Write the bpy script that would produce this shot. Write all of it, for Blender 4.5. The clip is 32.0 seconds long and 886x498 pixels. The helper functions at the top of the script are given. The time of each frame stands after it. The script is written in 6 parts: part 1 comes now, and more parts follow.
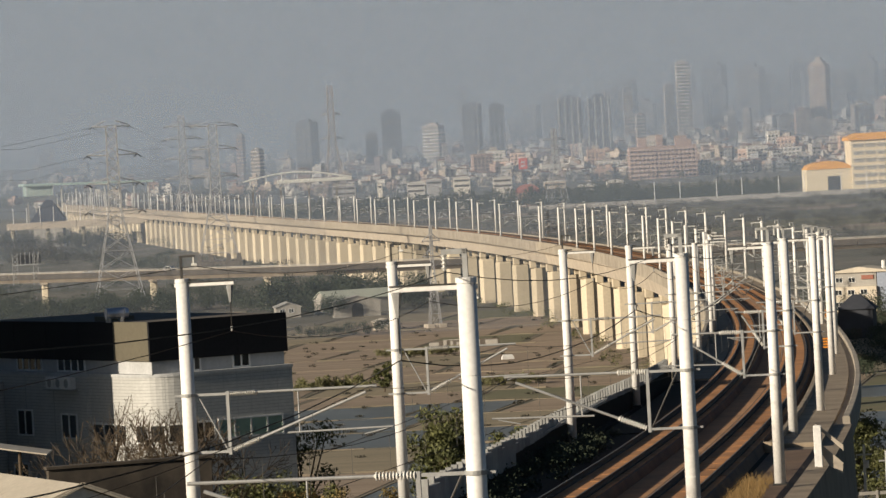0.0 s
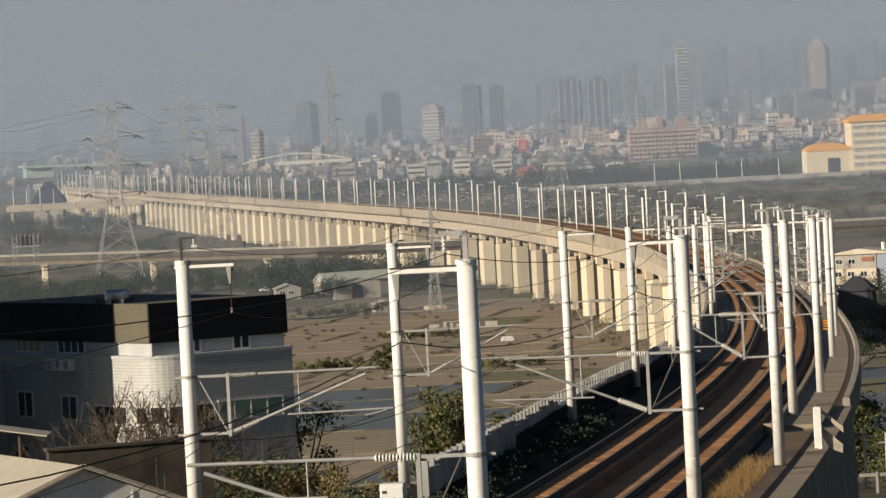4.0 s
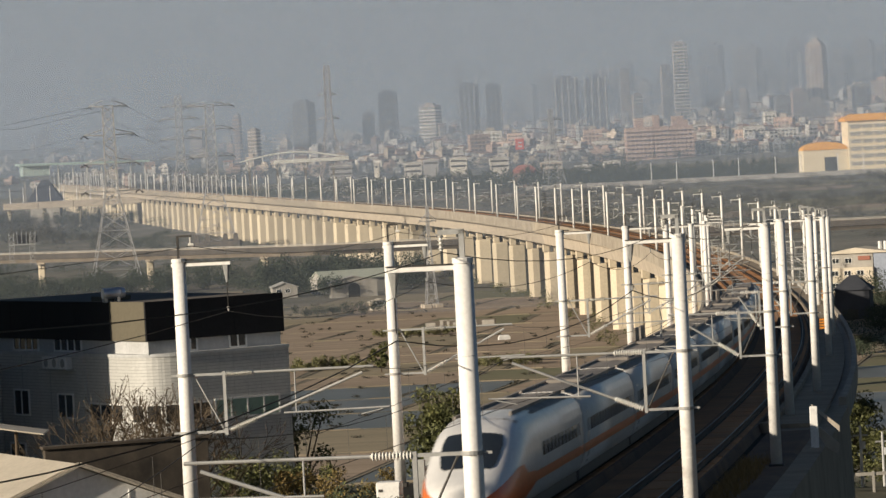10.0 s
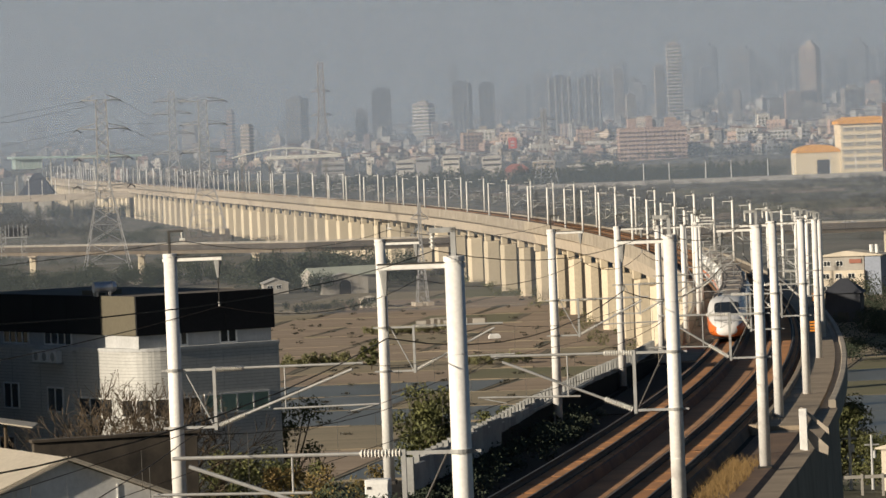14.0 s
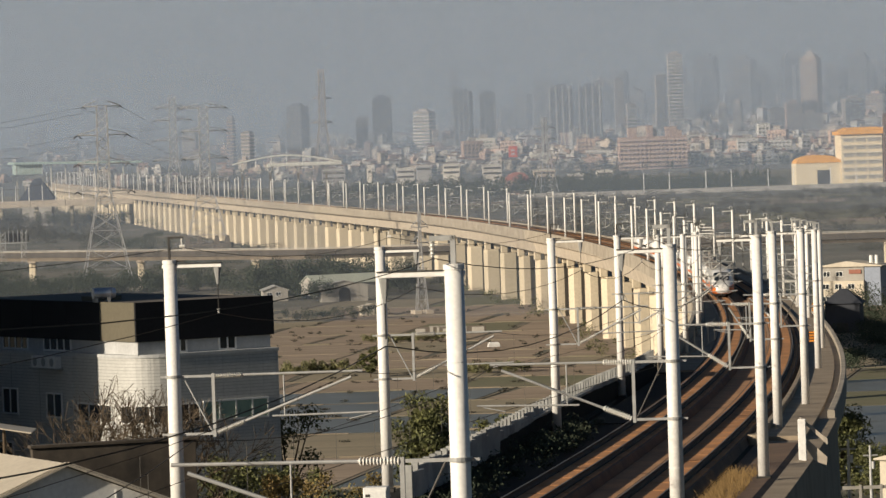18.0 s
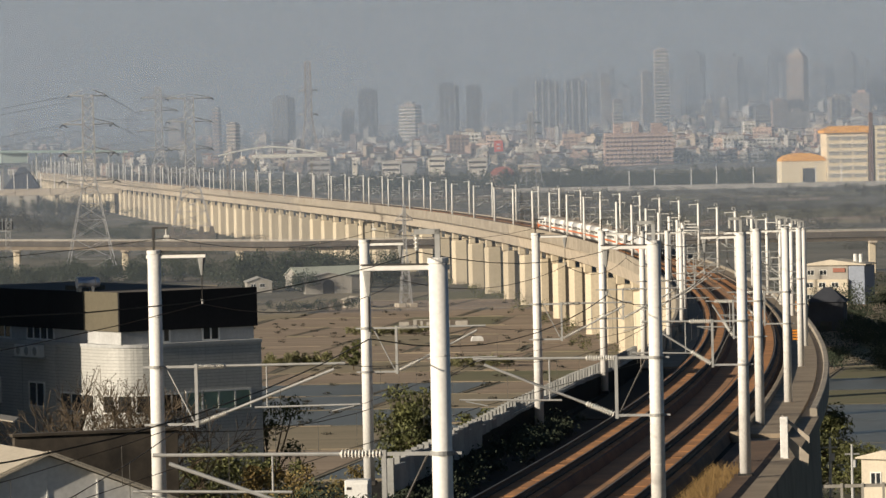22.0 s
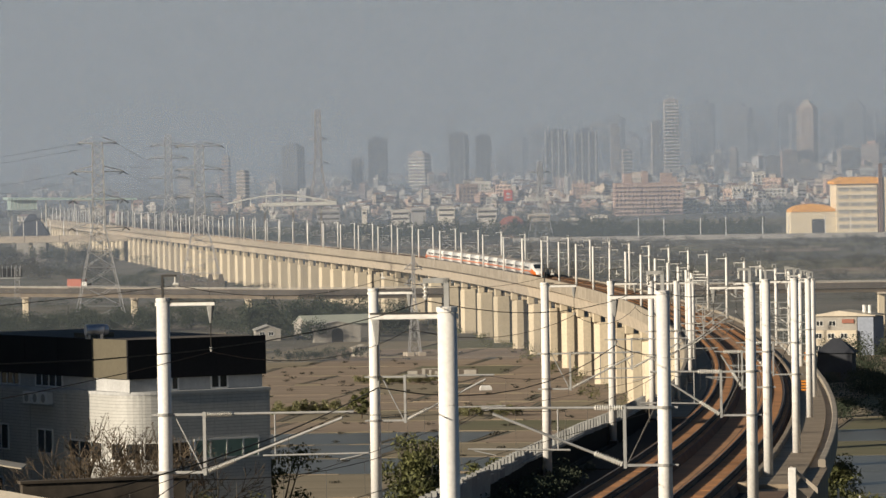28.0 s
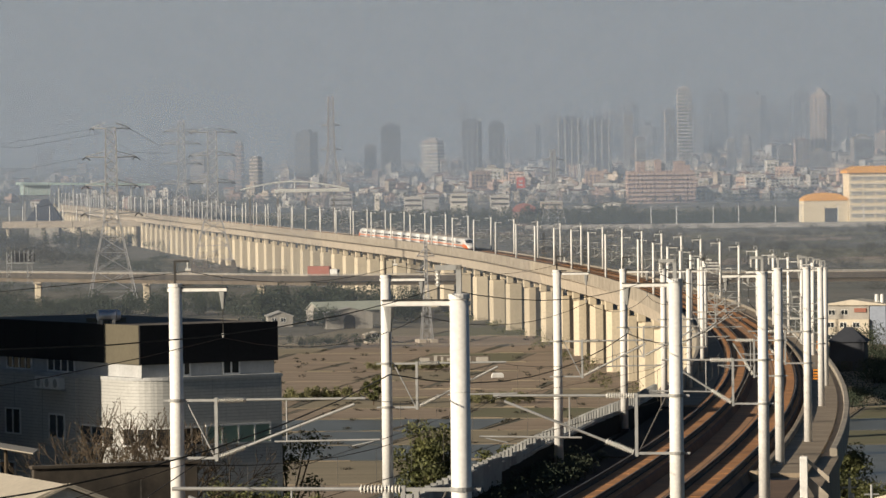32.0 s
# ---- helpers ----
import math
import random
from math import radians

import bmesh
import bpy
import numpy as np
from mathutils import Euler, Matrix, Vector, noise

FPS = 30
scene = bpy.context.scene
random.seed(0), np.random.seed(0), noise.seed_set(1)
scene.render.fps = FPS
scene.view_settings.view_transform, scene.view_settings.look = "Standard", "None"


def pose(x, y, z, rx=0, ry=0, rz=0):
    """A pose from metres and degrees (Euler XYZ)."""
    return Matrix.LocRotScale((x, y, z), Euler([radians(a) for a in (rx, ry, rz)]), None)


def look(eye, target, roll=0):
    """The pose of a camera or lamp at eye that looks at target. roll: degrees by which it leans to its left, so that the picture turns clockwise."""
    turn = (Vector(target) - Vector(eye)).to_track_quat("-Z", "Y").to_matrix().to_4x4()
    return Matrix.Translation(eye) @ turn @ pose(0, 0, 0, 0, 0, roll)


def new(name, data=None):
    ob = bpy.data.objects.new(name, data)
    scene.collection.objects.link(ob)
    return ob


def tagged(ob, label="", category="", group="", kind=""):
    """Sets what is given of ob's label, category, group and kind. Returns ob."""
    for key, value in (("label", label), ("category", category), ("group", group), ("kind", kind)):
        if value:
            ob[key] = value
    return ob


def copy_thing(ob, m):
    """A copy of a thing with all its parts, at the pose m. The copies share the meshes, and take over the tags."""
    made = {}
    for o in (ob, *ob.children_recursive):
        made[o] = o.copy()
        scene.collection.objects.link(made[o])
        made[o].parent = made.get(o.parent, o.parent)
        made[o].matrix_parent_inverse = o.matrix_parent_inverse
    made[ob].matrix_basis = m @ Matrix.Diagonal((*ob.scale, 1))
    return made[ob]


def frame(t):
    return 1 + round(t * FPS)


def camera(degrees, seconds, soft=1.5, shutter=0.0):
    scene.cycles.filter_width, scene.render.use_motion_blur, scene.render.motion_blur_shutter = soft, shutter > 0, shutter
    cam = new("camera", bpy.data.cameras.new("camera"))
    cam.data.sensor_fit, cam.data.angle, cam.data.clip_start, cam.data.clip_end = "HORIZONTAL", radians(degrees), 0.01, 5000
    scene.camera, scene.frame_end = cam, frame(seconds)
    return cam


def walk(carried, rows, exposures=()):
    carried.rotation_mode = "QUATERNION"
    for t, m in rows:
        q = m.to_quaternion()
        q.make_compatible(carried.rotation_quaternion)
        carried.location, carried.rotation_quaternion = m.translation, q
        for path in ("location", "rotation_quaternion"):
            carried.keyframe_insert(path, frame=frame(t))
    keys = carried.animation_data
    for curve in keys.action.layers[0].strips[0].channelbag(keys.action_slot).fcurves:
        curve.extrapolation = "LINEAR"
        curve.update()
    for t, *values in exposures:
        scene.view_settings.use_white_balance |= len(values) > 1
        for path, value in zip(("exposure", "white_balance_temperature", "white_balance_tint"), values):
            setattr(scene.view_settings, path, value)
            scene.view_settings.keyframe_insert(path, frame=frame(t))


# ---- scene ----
# The camera stands on a hill, 44 m above the plain, and is held by hand: it only turns.
EYE = (0.0, 0.0, 44.0)
# seconds, yaw, pitch, roll in degrees
PATH = [
    (0, 0.062, -1.203, -3.100), (0.5, 0.042, -1.290, -3.075), (1, -0.005, -1.353, -3.087), (1.5, 0.018, -1.314, -3.033),
    (2, 0.001, -1.336, -3.056), (2.5, 0.051, -1.391, -3.105), (3, 0.054, -1.485, -3.003), (3.5, 0.076, -1.434, -3.105),
    (5.5, 0.065, -1.441, -3.026), (6, 0.050, -1.501, -3.098), (6.5, 0.041, -1.425, -3.106), (7, 0.085, -1.361, -3.156),
    (7.5, 0.071, -1.356, -3.147), (8, 0.117, -1.398, -2.981), (8.5, 0.222, -1.404, -3.112), (9, 0.225, -1.367, -3.031),
    (9.5, 0.082, -1.385, -3.031), (10, 0.033, -1.454, -3.025), (10.5, 0.077, -1.452, -2.997), (11, 0.078, -1.515, -2.887),
    (11.5, 0.116, -1.490, -2.759), (12, -0.017, -1.610, -2.543), (12.5, -0.022, -1.495, -2.576), (13, -0.179, -1.448, -2.413),
    (13.5, -0.157, -1.537, -2.275), (14, -0.074, -1.483, -2.328), (14.5, 0.003, -1.225, -2.365), (16.5, 0.160, -1.233, -2.125),
    (17, 0.087, -1.229, -2.045), (17.5, 0.090, -1.255, -1.978), (18, -0.080, -1.381, -1.980), (18.5, -0.004, -1.373, -1.838),
    (19, -0.003, -1.434, -1.577), (19.5, -0.060, -1.330, -1.644), (20, -0.103, -1.353, -1.641), (20.5, -0.177, -1.433, -1.530),
    (21, -0.167, -1.476, -1.433), (21.5, -0.189, -1.528, -1.339), (22, -0.275, -1.467, -1.274), (22.5, -0.293, -1.437, -1.299),
    (23, -0.171, -1.328, -1.253), (23.5, -0.184, -1.285, -1.261), (24, -0.128, -1.270, -1.267), (24.5, -0.164, -1.175, -1.187),
    (26.5, -0.200, -1.039, -0.995), (27, -0.127, -0.960, -0.987), (27.5, -0.189, -0.882, -1.047), (28, -0.172, -0.844, -0.998),
    (28.5, -0.117, -0.795, -0.990), (29, 0.006, -0.804, -0.978), (29.5, 0.015, -0.863, -0.895), (30, -0.066, -0.833, -0.902),
    (30.5, -0.098, -0.872, -0.825), (31, -0.184, -0.845, -0.896), (31.5, -0.066, -0.877, -0.750), (32, -0.011, -1.006, -0.716),
]
cam = camera(11.19, 32.0, soft=1.5, shutter=0.4)
walk(cam, [(t, pose(*EYE, 90 + pitch, 0, yaw) @ pose(0, 0, 0, 0, 0, roll)) for t, yaw, pitch, roll in PATH])

# ---- light ----
SUN_SIDE, SUN_UP = 57.0, 17.5          # degrees to the left of straight behind the camera, and above the horizon
to_sun = Vector((-math.sin(radians(SUN_SIDE)) * math.cos(radians(SUN_UP)),
                 -math.cos(radians(SUN_SIDE)) * math.cos(radians(SUN_UP)), math.sin(radians(SUN_UP))))
sun = new("sun", bpy.data.lights.new("sun", "SUN"))
sun.data.energy, sun.data.angle, sun.data.color = 5.6, radians(0.6), (1.0, 0.865, 0.68)
sun.matrix_world = look(to_sun * 200, (0, 0, 0))
world = bpy.data.worlds.new("sky")
scene.world = world
world.use_nodes = True
wn, wl = world.node_tree.nodes, world.node_tree.links
sky = wn.new("ShaderNodeTexSky")
sky.sky_type, sky.sun_disc = "NISHITA", False
sky.sun_elevation, sky.sun_rotation = radians(SUN_UP), math.atan2(to_sun.x, to_sun.y)
sky.altitude, sky.air_density, sky.dust_density, sky.ozone_density = 0, 1.0, 1.2, 3.0
dull = wn.new("ShaderNodeHueSaturation")
dull.inputs["Saturation"].default_value = 1.0
wl.new(sky.outputs["Color"], dull.inputs["Color"])
wl.new(dull.outputs["Color"], wn["Background"].inputs["Color"])
wn["Background"].inputs["Strength"].default_value = 0.040
scene.view_settings.exposure = 0.0


# ---- materials ----
def mat(name, base, other=None, rough=0.8, metal=0.0, scale=0.5, fine=12.0, amount=0.5, bump=0.15, per="", spread=0.0, streak=False, gloss=0.5, rows=False):
    """A surface whose colour wanders from base to other at two scales, with fine relief. per: 'object' or 'island' varies the pieces."""
    m = bpy.data.materials.new(name)
    m.use_nodes = True
    n, k = m.node_tree.nodes, m.node_tree.links
    shader = n["Principled BSDF"]
    other = other or tuple(c * 0.72 for c in base)
    place = n.new("ShaderNodeNewGeometry")
    stretch = n.new("ShaderNodeMapping")
    stretch.inputs["Scale"].default_value = (1, 1, 0.12) if streak else (0.11, 1, 1) if rows else (1, 1, 1)
    k.new(place.outputs["Position"], stretch.inputs["Vector"])
    big, small = n.new("ShaderNodeTexNoise"), n.new("ShaderNodeTexNoise")
    big.inputs["Scale"].default_value, big.inputs["Detail"].default_value, big.inputs["Roughness"].default_value = scale, 5, 0.6
    small.inputs["Scale"].default_value, small.inputs["Detail"].default_value = fine, 3
    k.new(stretch.outputs["Vector"], big.inputs["Vector"])
    k.new(place.outputs["Position"], small.inputs["Vector"])
    ramp = n.new("ShaderNodeMapRange")
    ramp.inputs["From Min"].default_value, ramp.inputs["From Max"].default_value = 0.34, 0.68
    ramp.inputs["To Max"].default_value = amount
    k.new(big.outputs["Fac"], ramp.inputs["Value"])
    mix = n.new("ShaderNodeMix")
    mix.data_type = "RGBA"
    mix.inputs["A"].default_value, mix.inputs["B"].default_value = (*base, 1), (*other, 1)
    k.new(ramp.outputs["Result"], mix.inputs["Factor"])
    grain = n.new("ShaderNodeHueSaturation")
    k.new(mix.outputs["Result"], grain.inputs["Color"])
    shade = n.new("ShaderNodeMapRange")
    shade.inputs["To Min"].default_value, shade.inputs["To Max"].default_value = 0.8, 1.2
    k.new(small.outputs["Fac"], shade.inputs["Value"])
    last = shade.outputs["Result"]
    if per:
        tell = n.new("ShaderNodeObjectInfo") if per == "object" else place
        each = n.new("ShaderNodeMapRange")
        each.inputs["To Min"].default_value, each.inputs["To Max"].default_value = 1 - spread, 1 + spread
        k.new(tell.outputs["Random" if per == "object" else "Random Per Island"], each.inputs["Value"])
        both = n.new("ShaderNodeMath")
        both.operation = "MULTIPLY"
        k.new(last, both.inputs[0]), k.new(each.outputs["Result"], both.inputs[1])
        last = both.outputs["Value"]
    k.new(last, grain.inputs["Value"])
    k.new(grain.outputs["Color"], shader.inputs["Base Color"])
    shader.inputs["Roughness"].default_value, shader.inputs["Metallic"].default_value = rough, metal
    shader.inputs["Specular IOR Level"].default_value = gloss
    if bump:
        relief = n.new("ShaderNodeBump")
        relief.inputs["Strength"].default_value, relief.inputs["Distance"].default_value = bump, 0.05
        k.new(small.outputs["Fac"], relief.inputs["Height"])
        k.new(relief.outputs["Normal"], shader.inputs["Normal"])
    return m


def haze_sheet_mat(name, share):
    """A flat see-through sheet painting haze: share of it is diffuse blue-grey, the rest clear."""
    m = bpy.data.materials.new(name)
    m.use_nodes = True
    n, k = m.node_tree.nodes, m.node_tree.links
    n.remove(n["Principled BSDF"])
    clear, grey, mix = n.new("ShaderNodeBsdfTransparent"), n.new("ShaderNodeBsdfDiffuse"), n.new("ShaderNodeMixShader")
    grey.inputs["Color"].default_value = (*HAZE_TINT, 1)
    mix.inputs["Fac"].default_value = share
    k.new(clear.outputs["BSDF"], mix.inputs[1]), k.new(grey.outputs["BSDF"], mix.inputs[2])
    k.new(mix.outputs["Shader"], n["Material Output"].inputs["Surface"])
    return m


# blue-grey of the sheets that imitate hazy air
HAZE_TINT = (0.280, 0.345, 0.455)
CONCRETE = mat("viaduct_concrete", (0.53, 0.465, 0.38), (0.36, 0.31, 0.25), 0.9, scale=0.3, fine=2.5, amount=0.8)
STAINED = mat("stained_parapet", (0.42, 0.37, 0.30), (0.24, 0.21, 0.17), 0.9, scale=0.33, fine=2.5, amount=0.85, per="object", spread=0.06)
PIER = mat("pier_concrete", (0.64, 0.56, 0.425), (0.48, 0.415, 0.315), 0.9, scale=0.25, fine=2, amount=0.6, streak=True, per="object", spread=0.1)
MAST = mat("mast_paint", (0.86, 0.85, 0.82), (0.72, 0.70, 0.66), 0.55, scale=0.9, fine=9, amount=0.35, bump=0.05, streak=True)
STEEL = mat("galvanised_steel", (0.40, 0.405, 0.40), (0.27, 0.27, 0.26), 0.6, 0.25, scale=3, fine=30, amount=0.6, bump=0.05)
DARK_STEEL = mat("dark_steel", (0.05, 0.05, 0.05), (0.09, 0.075, 0.06), 0.6, 0.5, scale=4, fine=30, bump=0.05)
PYLON = mat("pylon_steel", (0.46, 0.46, 0.46), (0.33, 0.33, 0.34), 0.6, 0.3, scale=0.4, fine=5, bump=0)
PORCELAIN = mat("porcelain", (0.74, 0.73, 0.69), (0.55, 0.53, 0.48), 0.3, scale=6, fine=40, bump=0)
WIRE = mat("wire", (0.035, 0.033, 0.03), None, 0.6, 0.4, bump=0)
RAIL = mat("rail_steel", (0.055, 0.034, 0.022), (0.035, 0.022, 0.015), 0.75, 0.0, scale=1.5, fine=20, bump=0.05, gloss=0.25)
RAIL_HEAD = mat("rail_head", (0.24, 0.215, 0.19), (0.13, 0.115, 0.10), 0.5, 0.9, scale=1.0, fine=20, bump=0)
SLAB = mat("track_slab", (0.49, 0.228, 0.088), (0.32, 0.155, 0.064), 0.9, scale=0.35, fine=6, amount=0.9, per="object", spread=0.16)
ROADBED = mat("dark_roadbed", (0.175, 0.108, 0.066), (0.085, 0.055, 0.038), 0.95, scale=0.3, fine=5, amount=0.9, bump=0.3)
BED = mat("track_bed", (0.47, 0.25, 0.12), (0.28, 0.155, 0.08), 0.95, scale=0.3, fine=5, amount=0.9, bump=0.3)
WALK = mat("walkway_concrete", (0.35, 0.28, 0.20), (0.20, 0.16, 0.115), 0.9, scale=0.4, fine=6, amount=0.85)
BARRIER = mat("barrier_panel", (0.33, 0.335, 0.325), (0.15, 0.15, 0.145), 0.7, scale=0.8, fine=8, amount=0.7, per="object", spread=0.2)
TRAIN_WHITE = mat("train_white", (0.82, 0.81, 0.79), (0.70, 0.68, 0.65), 0.24, scale=0.7, fine=7, amount=0.4, bump=0.02, streak=True)
TRAIN_ROOF = mat("train_roof", (0.30, 0.27, 0.24), (0.18, 0.16, 0.14), 0.65, scale=0.8, fine=7, amount=0.7, bump=0.05)
TRAIN_ORANGE = mat("train_orange", (0.72, 0.17, 0.028), (0.56, 0.125, 0.022), 0.35, scale=0.8, fine=8, amount=0.4, bump=0.02)
TRAIN_DARK = mat("train_dark", (0.03, 0.03, 0.033), (0.06, 0.055, 0.05), 0.6, scale=1, fine=8, bump=0.05)
TINT = mat("tinted_glass", (0.02, 0.025, 0.03), (0.035, 0.04, 0.045), 0.08, scale=1, fine=3, amount=0.3, bump=0)
GROUND = mat("plain_soil", (0.19, 0.165, 0.125), (0.075, 0.082, 0.055), 0.95, scale=0.022, fine=0.6, amount=0.9, bump=0.3)
HILL = mat("hill_scrub", (0.075, 0.07, 0.04), (0.035, 0.04, 0.02), 0.95, scale=0.09, fine=2.5, amount=0.9, bump=0.6)
PLOTS = [mat("tilled_soil", (0.37, 0.285, 0.205), (0.20, 0.155, 0.11), 0.95, scale=0.22, fine=0.9, amount=0.85, bump=0.4, rows=True),
         mat("dry_stubble", (0.31, 0.255, 0.17), (0.18, 0.16, 0.105), 0.95, scale=0.2, fine=1.2, amount=0.85, bump=0.4, rows=True),
         mat("green_crop", (0.125, 0.135, 0.068), (0.20, 0.165, 0.105), 0.95, scale=0.2, fine=1.5, amount=0.85, bump=0.4, rows=True),
         mat("flooded_paddy", (0.15, 0.135, 0.10), (0.085, 0.085, 0.06), 0.3, rows=True, scale=0.15, fine=0.5, amount=0.8, bump=0.03)]
BUND = mat("field_bund", (0.25, 0.205, 0.15), (0.165, 0.15, 0.10), 0.95, scale=0.08, fine=1.5, amount=0.9, bump=0.3)
ASPHALT = mat("asphalt", (0.055, 0.053, 0.05), (0.075, 0.07, 0.065), 0.9, scale=0.1, fine=2, bump=0.1)
BARK = mat("bark", (0.10, 0.075, 0.05), (0.06, 0.045, 0.03), 0.95, scale=2, fine=12, bump=0.4)
LEAF = mat("leaves", (0.115, 0.118, 0.036), (0.055, 0.066, 0.022), 0.7, scale=0.5, fine=4, amount=0.9, bump=0, per="island", spread=0.45)
LEAF_DRY = mat("autumn_leaves", (0.22, 0.15, 0.05), (0.13, 0.11, 0.035), 0.75, scale=0.6, fine=4, amount=0.9, bump=0, per="island", spread=0.45)
WOODS = mat("far_leaves", (0.030, 0.045, 0.027), (0.048, 0.056, 0.034), 0.9, scale=0.02, fine=0.6, amount=0.9, bump=0, per="island", spread=0.22)
DRY_GRASS = mat("dry_grass", (0.27, 0.17, 0.065), (0.16, 0.11, 0.045), 0.9, scale=0.8, fine=6, bump=0, per="island", spread=0.3)


# ---- mesh helpers ----
class Shape:
    """Collects vertices and faces of one mesh."""

    def __init__(self):
        self.v, self.f, self.m = [], [], []

    def add(self, verts, faces, slot=0):
        n = len(self.v)
        self.v += [tuple(p) for p in verts]
        self.f += [tuple(i + n for i in f) for f in faces]
        self.m += [slot] * len(faces)
        return self

    def box(self, x0, x1, y0, y1, z0, z1, m=None, slot=0, edge=0.0):
        """A block; edge: width of its bevel."""
        if edge:
            e, vs = edge, []
            for z, i in ((z0, e), (z0 + e, 0), (z1 - e, 0), (z1, e)):
                a, b, c, d = x0 + i, x1 - i, y0 + i, y1 - i
                g = e if not i else 0
                vs += [(a + g, c, z), (b - g, c, z), (b, c + g, z), (b, d - g, z), (b - g, d, z), (a + g, d, z), (a, d - g, z), (a, c + g, z)]
            fs = [tuple(range(7, -1, -1)), tuple(range(24, 32))]
            fs += [(8 * r + i, 8 * r + (i + 1) % 8, 8 * r + 8 + (i + 1) % 8, 8 * r + 8 + i) for r in range(3) for i in range(8)]
        else:
            vs = [(x, y, z) for z in (z0, z1) for x, y in ((x0, y0), (x1, y0), (x1, y1), (x0, y1))]
            fs = [(3, 2, 1, 0), (4, 5, 6, 7), (0, 1, 5, 4), (1, 2, 6, 5), (2, 3, 7, 6), (3, 0, 4, 7)]
        if m is not None:
            vs = [m @ Vector(p) for p in vs]
        return self.add(vs, fs, slot)

    def rod(self, a, b, r, r2=None, n=8, slot=0):
        """A round bar from a to b, its radius going from r to r2."""
        a, b, r2 = Vector(a), Vector(b), r if r2 is None else r2
        q = (b - a).to_track_quat("Z", "Y")
        ring = [q @ Vector((math.cos(2 * math.pi * i / n), math.sin(2 * math.pi * i / n), 0)) for i in range(n)]
        vs = [a + p * r for p in ring] + [b + p * r2 for p in ring]
        fs = [(i, (i + 1) % n, n + (i + 1) % n, n + i) for i in range(n)] + [tuple(range(n - 1, -1, -1)), tuple(range(n, 2 * n))]
        return self.add(vs, fs, slot)

    def loft(self, rings, slot=0, caps=True):
        """Skin over rings that have the same number of points."""
        n = len(rings[0])
        fs = [(k * n + i, k * n + (i + 1) % n, (k + 1) * n + (i + 1) % n, (k + 1) * n + i) for k in range(len(rings) - 1) for i in range(n)]
        if caps:
            fs += [tuple(range(n - 1, -1, -1)), tuple(range((len(rings) - 1) * n, len(rings) * n))]
        return self.add([p for r in rings for p in r], fs, slot)

    def mesh(self, name, *materials, smooth=False):
        me = bpy.data.meshes.new(name)
        me.from_pydata(self.v, [], self.f)
        for material in materials:
            me.materials.append(material)
        if any(self.m):
            me.polygons.foreach_set("material_index", self.m)
        if smooth:
            me.polygons.foreach_set("use_smooth", [len(f) == 4 for f in self.f])
        me.update()
        return me


def part(name, shape, material, parent, label="", smooth=False):
    """One mesh object under a thing or a part."""
    data = shape.mesh(name, material, smooth=smooth) if isinstance(shape, Shape) else shape
    ob = new(name, data)
    ob.parent = parent
    return tagged(ob, label)


def thing(name, label, category, group="", m=None, kind=""):
    ob = tagged(new(name), label, category, group, kind)
    if m is not None:
        ob.matrix_basis = m
    return ob


def solid(name, shape, material, label, category, kind="structure", smooth=False):
    """A top-level thing of one mesh."""
    return tagged(new(name, shape.mesh(name, material, smooth=smooth)), label, category, "", kind)


# ---- the line of the railway ----
# Straight over the hill, a long left-hand bend across the plain, straight again; it comes down from the hill at two in a hundred.
LINE_Y = np.arange(-620.0, 3800.0, 5.0)
lean = np.interp(LINE_Y, [60, 175, 262, 330, 520, 899, 1522], [0.137, 0.1300, 0.1005, 0.087, 0.053, -0.0326, -0.1404])
lean = np.convolve(np.pad(lean, 10, mode="edge"), np.ones(21) / 21, "valid")
LINE_X = np.r_[0, np.cumsum(lean[:-1] * 5)]
LINE_X += 33.57 - np.interp(480, LINE_Y, LINE_X)
fall = np.interp(LINE_Y, [-20, 60, 200, 260, 330, 390, 450, 550, 700, 1100, 1200], [-0.018, -0.0186, -0.0192, -0.0225, -0.0242, -0.0205, -0.0160, -0.0136, -0.004, -0.003, 0])
LINE_Z = np.r_[0, np.cumsum(fall[:-1] * 5)]
LINE_Z += 21.12 - np.interp(700, LINE_Y, LINE_Z)
LINE_S = np.r_[0, np.cumsum(np.hypot(5, np.diff(LINE_X)))]
LINE_S -= np.interp(0, LINE_Y, LINE_S)


def on_line(y, off=0.0, up=0.0):
    """The point off metres to the right of the line's axis and up metres over the walkway, y metres ahead."""
    m = np.interp(y, LINE_Y, lean)
    n = math.hypot(1, m)
    return Vector((np.interp(y, LINE_Y, LINE_X) + off / n, y - off * m / n, np.interp(y, LINE_Y, LINE_Z) + up))


def heading(y):
    return -math.degrees(math.atan(np.interp(y, LINE_Y, lean)))


def slope(y):
    return math.degrees(math.atan(np.interp(y, LINE_Y, fall)))


def along(shape, profile, ys, caps=True, slot=0):
    """Sweep a closed profile of (off, up) along the line."""
    return shape.loft([[on_line(y, a, b) for a, b in profile] for y in ys], slot, caps)


def steps(a, b, near=5.0):
    n = max(1, math.ceil((b - a) / near))
    return [a + (b - a) * i / n for i in range(n + 1)]


